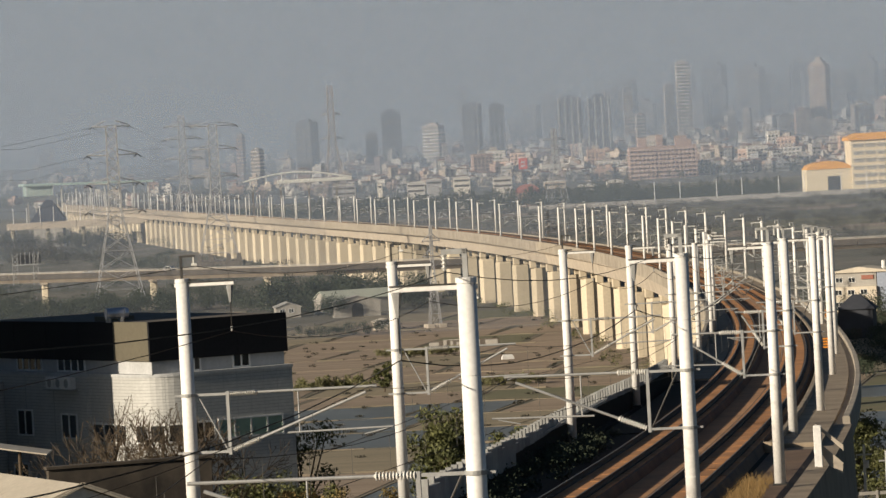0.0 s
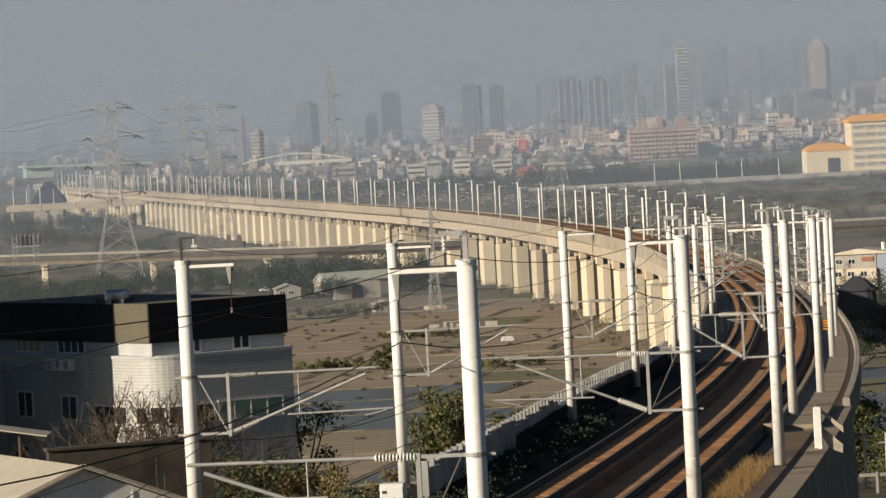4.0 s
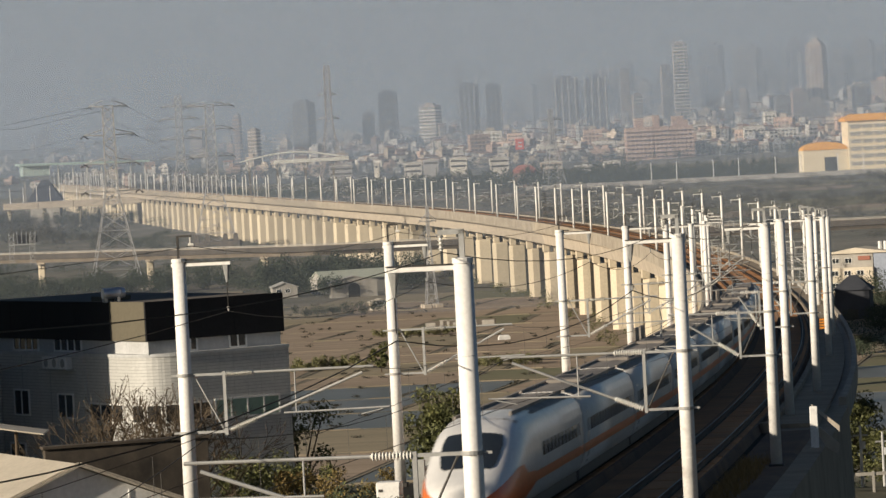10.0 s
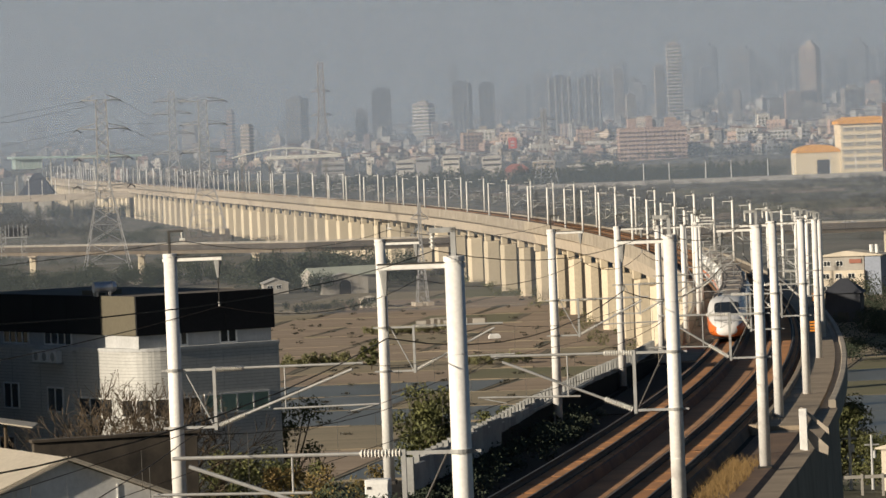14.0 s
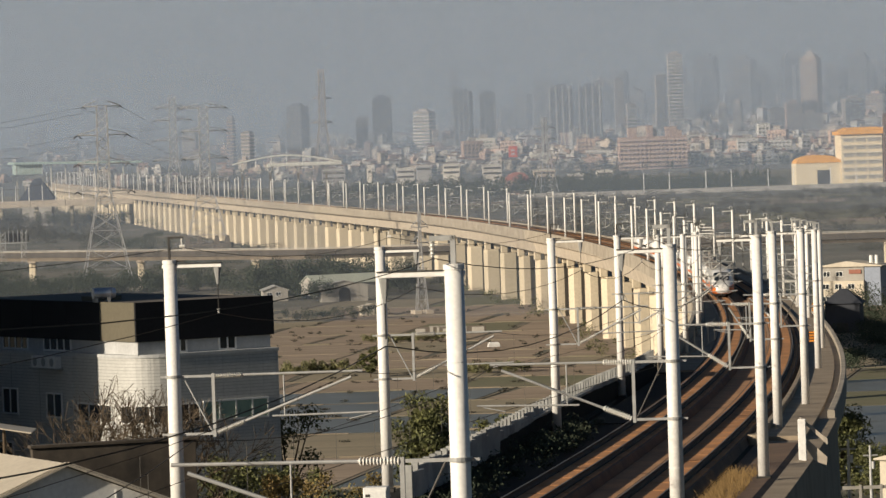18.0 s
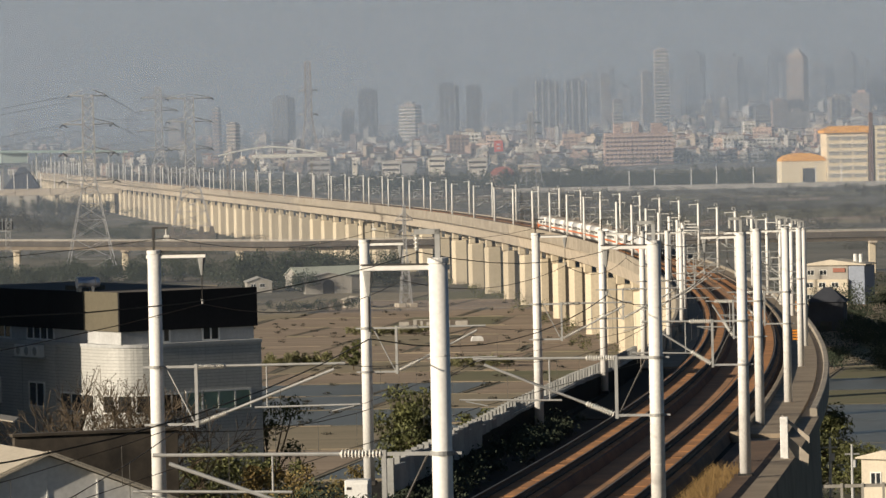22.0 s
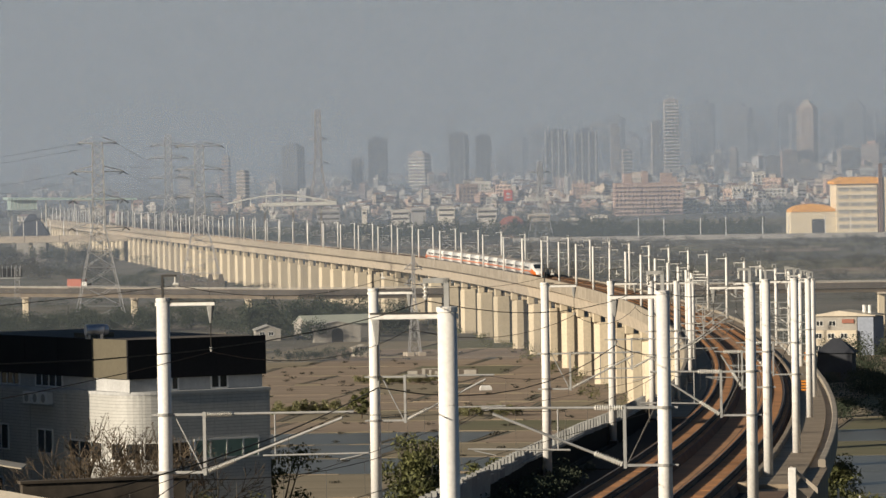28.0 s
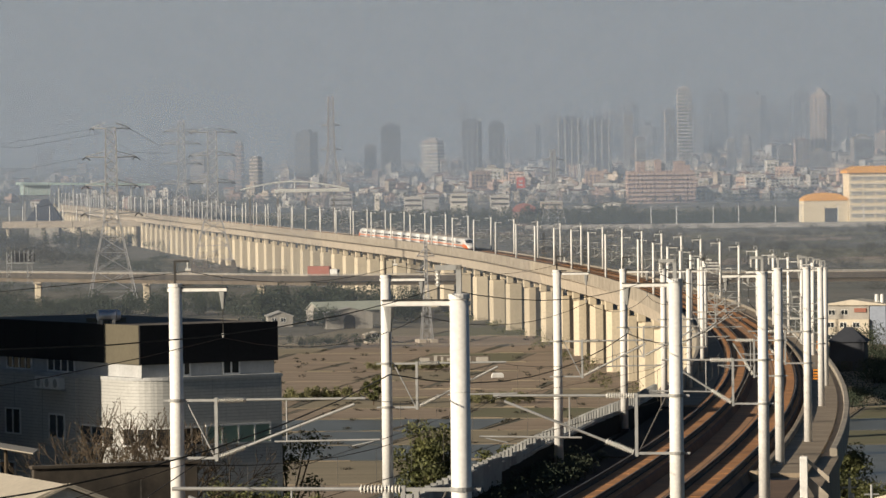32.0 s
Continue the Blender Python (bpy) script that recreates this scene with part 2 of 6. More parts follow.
# ---- ground ----
def height(x, y):
    """The plain is flat; the camera's hill stands at its near end, and far off the land rises to the town's foothills."""
    t = min(1.0, max(0.0, (y - 300) / 230))
    hill = 19.5 * (1 - t * t * (3 - 2 * t))
    side = min(1.0, max(0.0, (x - 12) / 9))
    hill = hill * (1 - side) + min(hill, 9.6) * side
    t = min(1.0, max(0.0, (y - 3480) / 130))
    far = 15.5 * t * t * (3 - 2 * t)
    t, side = min(1.0, max(0.0, (y - 3600) / 1250)), min(1.0, max(0.0, (x - 120) / 300))
    far += (15 + 3 * math.sin(x / 130.0) + (20 + 22 * side * side * (3 - 2 * side)) * t) * t
    bump = 1.2 * noise.noise(Vector((x / 40, y / 40, 0))) if y < 480 else 0.0
    return hill + far + bump * min(1, max(0, (480 - y) / 100))


gx = sorted(set([-2600, -1800, -1200, -800] + list(range(-600, 601, 40)) + [800, 1200, 1800, 2600]))
gy = sorted(set(list(range(-700, -100, 100)) + list(range(-100, 600, 20)) + list(range(600, 3450, 150)) + list(range(3450, 5600, 50))))
g = Shape()
g.add([(x, y, height(x, y)) for y in gy for x in gx],
      [(r * len(gx) + c, r * len(gx) + c + 1, (r + 1) * len(gx) + c + 1, (r + 1) * len(gx) + c) for r in range(len(gy) - 1) for c in range(len(gx) - 1)],)
for i in range(len(g.f)):
    g.m[i] = 1 if gy[i // (len(gx) - 1)] < 540 else 0
ground = tagged(new("ground", g.mesh("ground", GROUND, HILL, smooth=True)), "brown farmed plain below a scrubby hill", "ground", "", "structure")

# ---- haze: painted by flat tinted sheets across the view, each covering a share ----
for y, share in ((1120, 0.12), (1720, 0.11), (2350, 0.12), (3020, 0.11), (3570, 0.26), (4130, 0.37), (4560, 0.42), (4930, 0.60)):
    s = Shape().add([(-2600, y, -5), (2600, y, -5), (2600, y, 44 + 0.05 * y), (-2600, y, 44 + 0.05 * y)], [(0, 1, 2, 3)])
    tagged(new("haze", s.mesh("haze", haze_sheet_mat("haze", share))), "flat blue-grey see-through sheet standing in for haze over the plain", "haze", "", "structure")

# ---- the viaduct ----
viaduct = thing("viaduct", "long weathered concrete railway viaduct bending across the plain on tall piers", "viaduct", kind="structure")
# pier to pier: 43 m over the fields, 36 m towards the town
FEET = [242.0 + 43.0 * i for i in range(30)] + [1489 + 43.0 - 7 + 36.0 * i for i in range(57)]
GIRDER = [(-6.35, 0.0), (-6.35, -1.2), (-4.6, -1.5), (-4.0, -4.2), (4.0, -4.2), (4.6, -1.5), (6.75, -1.2), (6.75, 0.0)]
PARAPET_L = [(-6.354, 0.0), (-6.3, 0.004), (-6.3, 1.38), (-6.35, 1.45), (-6.65, 1.45), (-6.7, 1.38), (-6.7, -0.95), (-6.354, -1.0)]
PARAPET_R = [(0.4 - a, b if b < 0.5 else b - 1.01) for a, b in PARAPET_L][::-1]
for y, end in zip(FEET, FEET[1:]):
    a, b = y + 0.04, end - 0.04
    if y > 210:
        part("girder", along(Shape(), GIRDER, steps(a, b, 10)), CONCRETE, viaduct)
        part("parapet", along(Shape(), PARAPET_R, steps(a, b, 10)), STAINED, viaduct)
    if y > 300:
        part("parapet", along(Shape(), PARAPET_L, steps(a, b, 10)), STAINED, viaduct)
    top = on_line(y, 0, -4.2)
    foot = height(top.x, top.y) - 1.0
    if y > 400:
        m = pose(top.x, top.y, top.z, 0, 0, heading(y))
        w, t, e = (1.95, 1.7, 1.1) if y < 1200 else (2.5, 1.7, 0.9)
        rim = ((-w + e, -t), (w - e, -t), (w, -t + e * 1.1), (w, t - e), (w - e, t), (-w + e, t), (-w, t - e), (-w, -t + e * 1.1))
        rings = [[m @ Vector((px * sx, py * sx, z)) for px, py in rim]
                 for z, sx in ((foot - top.z, 1.0), (-3.1, 1.0), (-2.75, 0.97), (-2.6, 0.88))]
        pier = part("pier", Shape().loft(rings), PIER, viaduct)
        # two broad seats under the girder's webs
        for c in (-1.35, 1.35):
            head = part("pier_head", Shape().box(c - 0.85, c + 0.85, -1.25, 1.25, -2.6, -0.22, m, edge=0.14), PIER, pier)
            if y < 1500:
                part("bearing", Shape().box(c - 0.4, c + 0.4, -0.9, 0.9, -0.22, 0.0, m), DARK_STEEL, head)

# near-black colour that stands in for the shade left of the track
SHADE_DARK = mat("soil_and_panel_shade", (0.022, 0.02, 0.016), (0.012, 0.011, 0.009), 0.95, scale=0.4, fine=4, bump=0.5, gloss=0.2)
# the bank that carries the line over the hill, walled on its right
bank = thing("embankment", "scrubby railway embankment coloured near-black for shade, with a concrete retaining wall", "embankment", kind="structure")
part("earth", along(Shape(), [(-22, -11), (-10.2, -0.3), (-6.5, 0.0), (4.4, 0.0), (4.4, -24)], steps(-560, 241.9, 20)), SHADE_DARK, bank)
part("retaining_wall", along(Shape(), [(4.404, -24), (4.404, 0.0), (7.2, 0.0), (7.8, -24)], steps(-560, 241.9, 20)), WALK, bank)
# dark sheet over the paler deck, painting the shade there
part("shade_strip", along(Shape(), [(-6.3, 0.004), (-3.72, 0.004), (-3.72, 0.05), (-6.3, 0.05)], steps(241.9, 330, 20)), SHADE_DARK, bank)
part("shoulder", along(Shape(), [(-19, -10), (-9.6, -0.3), (-6.8, -0.05), (-6.8, -10)], steps(242.1, 330, 20)), SHADE_DARK, bank)

# ---- track ----
track = thing("track", "two slab railway tracks with rust-stained concrete and steel rails", "railway track", kind="structure")
SLAB_UP, RAIL_UP = 0.46, 0.70
for side in (-2.25, 2.25):
    for rail in (-0.753, 0.753):
        c, u = side + rail, RAIL_UP
        web = [(c - 0.075, SLAB_UP + 0.032), (c + 0.075, SLAB_UP + 0.032), (c + 0.05, u - 0.155), (c + 0.012, u - 0.13), (c + 0.012, u - 0.045), (c + 0.036, u - 0.03),
               (c + 0.036, u - 0.006), (c - 0.036, u - 0.006), (c - 0.036, u - 0.03), (c - 0.012, u - 0.045), (c - 0.012, u - 0.13), (c - 0.05, u - 0.155)]
        r = part("rail", along(Shape(), web, steps(-560, 1700, 10)), RAIL, track)
        part("rail_head", along(Shape(), [(c - 0.033, u - 0.0055), (c + 0.033, u - 0.0055), (c + 0.03, u), (c - 0.03, u)], steps(-560, 1700, 10)), RAIL_HEAD, r, "rail top polished by wheels")
        # bearers under the rail, told apart only close by
        seats = Shape()
        y = 150.0
        while y < 480:
            seats.box(-0.16, 0.16, -0.1, 0.1, SLAB_UP + 0.002, SLAB_UP + 0.03, Matrix.Translation(on_line(y, c, 0)))
            y += 0.62
        tagged(part("rail_seats", seats, DARK_STEEL, track), kind="stuff")
    plate = Shape().box(-1.17, 1.17, -2.30, 2.30, 0.3, SLAB_UP, edge=0.03).mesh("slab", SLAB)
    stop = Shape().rod((-0.05, 2.49, 0.2), (-0.05, 2.49, SLAB_UP - 0.03), 0.2, n=12).mesh("stopper", SLAB)
    for k in range(150):
        y = 62 + k * 4.98
        slab = part("slab", plate, None, track)
        slab.matrix_basis = pose(*on_line(y, side), slope(y), 0, heading(y))
        if k < 70:
            part("stopper", stop, None, slab)
    part("far_slabs", along(Shape(), [(side - 1.17, 0.2), (side + 1.17, 0.2), (side + 1.17, SLAB_UP), (side - 1.17, SLAB_UP)], steps(-560, 59, 10)), SLAB, track)
    part("far_slabs", along(Shape(), [(side - 1.17, 0.2), (side + 1.17, 0.2), (side + 1.17, SLAB_UP), (side - 1.17, SLAB_UP)], steps(807, 3600, 20)), SLAB, track)
    part("roadbed", along(Shape(), [(side - 1.45, 0.004), (side + 1.45, 0.004), (side + 1.28, 0.41), (side + 1.175, 0.42), (side - 1.175, 0.42), (side - 1.28, 0.41)], steps(-560, 3600, 20)), ROADBED, track)
part("centre_strip", along(Shape(), [(-0.795, 0.004), (0.795, 0.004), (0.78, 0.04), (-0.78, 0.04)], steps(-560, 3600, 20)), BED, track, "dusty brown strip between the tracks")
part("walkway", along(Shape(), [(4.2, 0.004), (6.25, 0.004), (6.25, 0.22), (4.2, 0.22)], steps(219, 3600, 20)), WALK, track)
part("kerb", along(Shape(), [(3.85, 0.004), (4.19, 0.004), (4.19, 0.44), (4.13, 0.5), (3.9, 0.5), (3.85, 0.44)], steps(216, 900, 10)), WALK, track, "pale concrete kerb beside the walkway")
part("kerb_end", Shape().rod(on_line(215.6, 4.02, 0.0), on_line(215.6, 4.02, 0.5), 0.42, n=14), WALK, track)
part("soil", along(Shape(), [(3.95, 0.004), (6.25, 0.004), (6.0, 0.1), (4.1, 0.06)], steps(-560, 215, 10)), ROADBED, track, "weedy soil beside the track")
part("walkway", along(Shape(), [(-6.25, 0.004), (-3.95, 0.004), (-3.95, 0.12), (-6.25, 0.12)], steps(331, 3600, 20)), WALK, track)

# ---- masts of the overhead line ----
FAR_Y = [435.0 + 49.0 * i for i in range(5)] + [680, 730, 780] + [828.5 + 47.6 * i for i in range(6)] + [1119, 1170, 1225.5, 1284, 1341, 1397.5, 1453.5, 1505, 1558, 1609] + [1661 + 51.0 * i for i in range(38)]
RIGHT_MASTS = [(-3, 5.0), (42, 5.0), (96.6, 4.77, -5.9, 0.51), (141.7, 5.65, -5.4), (186.7, 5.77, -3.8), (228.5, 4.55), (256.5, 5.2), (322.5, 5.13), (378.4, 5.5)] + [(y, 5.8) for y in FAR_Y]
LEFT_MASTS = [(-3, -10.0), (42, -10.0), (139.7, -9.8, 5.6), (184.8, -9.61, 4.6), (230.2, -6.79), (280.4, -6.68), (326, -6.2), (380.5, -5.95)] + [(y, -5.7) for y in FAR_Y]


UPPER, LOWER = 6.35, 4.55      # heights of a bracket's two arms on its mast


def insulator(shape, a, b, r=0.075, n=9):
    """A ribbed porcelain rod turned in one piece."""
    a, b = Vector(a), Vector(b)
    q = (b - a).to_track_quat("Z", "Y")
    rings = []
    for i in range(n):
        for t, w in ((0.0, 0.45), (0.16, 0.5), (0.2, 1.0), (0.62, 0.66), (0.7, 0.45)):
            c = a.lerp(b, (i + t) / n)
            rings.append([c + q @ Vector((r * w * math.cos(k * math.pi / 4), r * w * math.sin(k * math.pi / 4), 0)) for k in range(8)])
    rings.append([b + q @ Vector((r * 0.45 * math.cos(k * math.pi / 4), r * 0.45 * math.sin(k * math.pi / 4), 0)) for k in range(8)])
    return shape.loft(rings)


def mast(reach, right, near, drop=0.0):
    """A round steel mast, 10 m high; its bracket carries the wires reach metres away, to the left where reach is negative."""
    ob = thing("catenary_mast", "white round steel mast of the overhead line", "mast", "masts of the overhead line")
    high, low = UPPER - drop, LOWER - drop
    d, n = math.copysign(1, reach), 18 if near else 8
    body = part("mast", Shape().rod((0, 0, 0), (0, 0, 9.93), 0.238, 0.206, n=n), MAST, ob, smooth=True)
    part("cap", Shape().rod((0, 0, 9.88), (0, 0, 9.99), 0.23, 0.23, n=n).rod((0, 0, 9.99), (0, 0, 10.0), 0.23, 0.2, n=n), MAST, body)
    if near:
        for z in (3.0, 7.9):
            part("weld_ring", Shape().rod((0, 0, z), (0, 0, z + 0.025), 0.240 - z * 0.0032, n=n), MAST, body)
        for z in (high, low):
            part("clamp", Shape().rod((0, 0, z - 0.04), (0, 0, z + 0.05), 0.256, n=n).box(-d * 0.42 if d > 0 else 0.2, -0.2 if d > 0 else 0.42, -0.035, 0.035, z - 0.03, z + 0.03), STEEL, body)
        part("base_plate", Shape().box(-0.3, 0.3, -0.3, 0.3, -0.12, 0.06, edge=0.02), DARK_STEEL, body)
    out = 1.2
    arm = part("cantilever", Shape().box(min(0, d * out), max(0, d * out), -0.04, 0.04, high - 0.04, high + 0.04).box(min(0, d * out), max(0, d * out), -0.04, 0.04, low - 0.04, low + 0.04)
               .box(min(d * out, d * (out + 0.1)), max(d * out, d * (out + 0.1)), -0.06, 0.06, low - 0.1, high + 0.08), STEEL, ob)
    part("brace", Shape().rod((d * 0.3, 0, high), (d * out, 0, low), 0.026), DARK_STEEL if right else STEEL, arm)
    tip = Vector((reach, 0, high - 0.15))
    foot = Vector((d * (out + 0.05), 0, low))
    way = (tip - foot).normalized()
    part("insulator", insulator(Shape(), (d * (out + 0.1), 0, high), (d * (out + 1.0), 0, high + 0.01), 0.105, 12), PORCELAIN, arm)
    part("insulator", insulator(Shape(), foot + way * 0.1, foot + way * 1.05, 0.105, 12), PORCELAIN, arm)
    part("top_tube", Shape().rod((d * (out + 1.0), 0, high + 0.01), (reach + d * 0.35, 0, high + 0.03), 0.042), STEEL, arm)
    part("strut", Shape().rod(foot + way * 1.05, tip, 0.045), STEEL, arm)
    part("registration_tube", Shape().rod((reach * 0.55, 0, 5.05), (reach + d * 0.8, 0, 5.1), 0.032), STEEL, arm)
    part("drop_tube", Shape().rod((reach * 0.62, 0, 5.05), (reach * 0.62, 0, high), 0.024), STEEL, arm)
    part("steady_arm", Shape().rod((reach + d * 0.6, 0, 5.05), (reach - d * 0.1, 0, 4.9), 0.02), STEEL, arm)
    # the beam that carries the feeder wire, and its hanging insulator
    beam = part("feeder_arm", Shape().box(min(d * 1.65, -d * 0.24), max(d * 1.65, -d * 0.24), -0.06, 0.06, 9.74, 9.85, edge=0.012), MAST, ob)
    part("top_flange", Shape().box(min(d * 1.65, -d * 0.2), max(d * 1.65, -d * 0.2), -0.075, 0.075, 9.852, 9.882), DARK_STEEL, beam)
    part("hanger_plate", Shape().rod((d * 1.5, 0, 9.73), (d * 1.5, 0, 9.2), 0.12, 0.035, n=6), STEEL, beam)
    part("hanger", Shape().rod((d * 1.5, 0, 9.2), (d * 1.5, 0, 8.42), 0.016, n=5), DARK_STEEL, beam)
    part("wire_clamp", Shape().rod((d * 1.5, 0, 8.44), (d * 1.5, 0, 8.3), 0.05, 0.03, n=6), STEEL, beam)
    if right:
        part("top_bracket", Shape().box(-0.055, 0.055, -0.055, 0.055, 9.95, 10.6).box(min(d * 0.5, -d * 0.055), max(d * 0.5, -d * 0.055), -0.055, 0.055, 10.5, 10.61), STEEL, ob)
        part("bracket_insulator", insulator(Shape(), (d * 0.45, 0, 10.5), (d * 0.45, 0, 10.16), 0.075, 4), PORCELAIN, ob)
    else:
        part("top_bracket", Shape().box(-0.035, 0.035, -0.035, 0.035, 9.6, 10.72).box(min(d * 0.45, -d * 0.035), max(d * 0.45, -d * 0.035), -0.03, 0.03, 10.66, 10.72), DARK_STEEL, ob)
        part("bracket_insulator", Shape().rod((d * 0.4, 0, 10.66), (d * 0.4, 0, 10.4), 0.025, n=6).rod((d * 0.33, 0, 10.42), (d * 0.5, 0, 10.42), 0.05, n=6), PORCELAIN, ob)
        part("side_bracket", Shape().box(min(d * 0.15, d * 0.5), max(d * 0.15, d * 0.5), -0.03, 0.03, 9.92, 9.98), DARK_STEEL, ob)
    return ob


made = {}
for spots, feeder in ((RIGHT_MASTS, True), (LEFT_MASTS, False)):
    for y, off, *given in spots:
        reach = given[0] if given else round((2.25 if feeder else -2.25) - off, 1)
        drop = given[1] if len(given) > 1 else 0.0
        key = (reach, feeder, y < 330, drop)
        p = on_line(y, off, 0.124)
        m = pose(*p, 0, 0, heading(y))
        if key in made:
            copy_thing(made[key], m)
        else:
            made[key] = mast(reach, feeder, y < 330, drop)
            made[key].matrix_basis = m


def wire(name, points, r=0.012, label="thin dark wire of the overhead line"):
    """One wire through the points, sagging a little between them."""
    s, pts = Shape(), []
    for a, b, sag in points:
        k = 8 if max(a.y, b.y) < 500 else 3
        pts += [a.lerp(b, i / k) - Vector((0, 0, sag * 4 * (i / k) * (1 - i / k))) for i in range(k)]
    pts.append(points[-1][1])
    rings = []
    for i, p in enumerate(pts):
        q = (pts[min(i + 1, len(pts) - 1)] - pts[max(i - 1, 0)]).to_track_quat("Z", "Y")
        rings.append([p + q @ Vector((r * math.cos(c), r * math.sin(c), 0)) for c in (0.3, 2.4, 4.5)])
    s.loft(rings)
    return tagged(new(name, s.mesh(name, WIRE)), label, "wire")


near_count = 40
for spots, side in ((RIGHT_MASTS, 2.25), (LEFT_MASTS, -2.25)):
    ys = [s[0] for s in spots][:near_count]
    hang = [s[1] + s[2] if len(s) > 2 else side for s in spots][:near_count]
    d = 1 if side > 0 else -1
    zig = [0.15 * (-1) ** i for i in range(len(ys))]
    mess = [on_line(y, h + z, 6.5) for y, z, h in zip(ys, zig, hang)]
    cont = [on_line(y, h + z, 5.0) for y, z, h in zip(ys, zig, hang)]
    wire("messenger_wire", [(a, b, 0.65) for a, b in zip(mess, mess[1:])])
    wire("contact_wire", [(a, b, 0.03) for a, b in zip(cont, cont[1:])])
    tops = [on_line(y, o - d * 1.5, 8.42) for (y, o, *_) in spots[:near_count]]
    wire("feeder_wire", [(a, b, 0.7) for a, b in zip(tops, tops[1:])], 0.016)
    tops = [on_line(y, o - d * 0.42, 10.25 if d > 0 else 10.5) for (y, o, *_) in spots[:near_count]]
    wire("earth_wire", [(a, b, 0.5) for a, b in zip(tops, tops[1:])])
    drops = Shape()
    for a, b, c, e in zip(mess[:9], mess[1:10], cont, cont[1:]):
        for i in range(1, 8):
            t = i / 8
            drops.rod(a.lerp(b, t) - Vector((0, 0, 0.65 * 4 * t * (1 - t))), c.lerp(e, t), 0.008, n=3)
    tagged(new("droppers", drops.mesh("droppers", WIRE)), "thin hangers between the overhead wires", "wire", "", "stuff")


# ---- the train ----
NOSE = [(0.0, 0.16, 0.88, 0.76), (0.05, 0.95, 1.13, 0.52), (0.25, 1.9, 1.42, 0.38), (0.8, 2.6, 1.68, 0.30), (1.7, 3.0, 1.92, 0.26), (2.8, 3.2, 2.25, 0.24), (4.0, 3.3, 2.72, 0.22),
        (5.2, 3.36, 3.15, 0.22), (6.6, 3.38, 3.48, 0.22), (8.5, 3.38, 3.64, 0.22), (10.0, 3.38, 3.65, 0.22)]


def section(d, angle, proud=0.0, nose=True):
    """A point of the car's skin: d metres behind the tip, angle degrees round from the roof's middle."""
    if nose:
        w, top, low = (np.interp(d, [r[0] for r in NOSE], [r[i] for r in NOSE]) for i in (1, 2, 3))
        p = np.interp(d, [0, 2, 8], [2.4, 2.7, 3.6])
    else:
        w, top, low, p = 3.38, 3.65, 0.22, 3.6
    s, c = math.sin(radians(angle)), math.cos(radians(angle))
    x = (w / 2 + proud) * math.copysign(abs(s) ** (2 / p), s)
    z = (top + low) / 2 + ((top - low) / 2 + proud) * math.copysign(abs(c) ** (2 / p), c)
    return x, z


def skin(shape, ds, angles, length, proud, nose):
    """A sheet that lies on the car's skin."""
    pts = []
    for d in ds:
        for a in angles:
            x, z = section(d, a(d) if callable(a) else a, proud, nose)
            pts.append((x, d - length / 2, z))
    n = len(angles)
    shape.add(pts, [(i * n + j, (i + 1) * n + j, (i + 1) * n + j + 1, i * n + j + 1) for i in range(len(ds) - 1) for j in range(n - 1)])
    return shape


def angle_at(z, side):
    """The angle at which the plain body's side reaches height z."""
    c = (z - 1.935) / 1.715
    c = math.copysign(abs(c) ** 1.8, c)
    return side * math.degrees(math.acos(max(-1, min(1, c))))


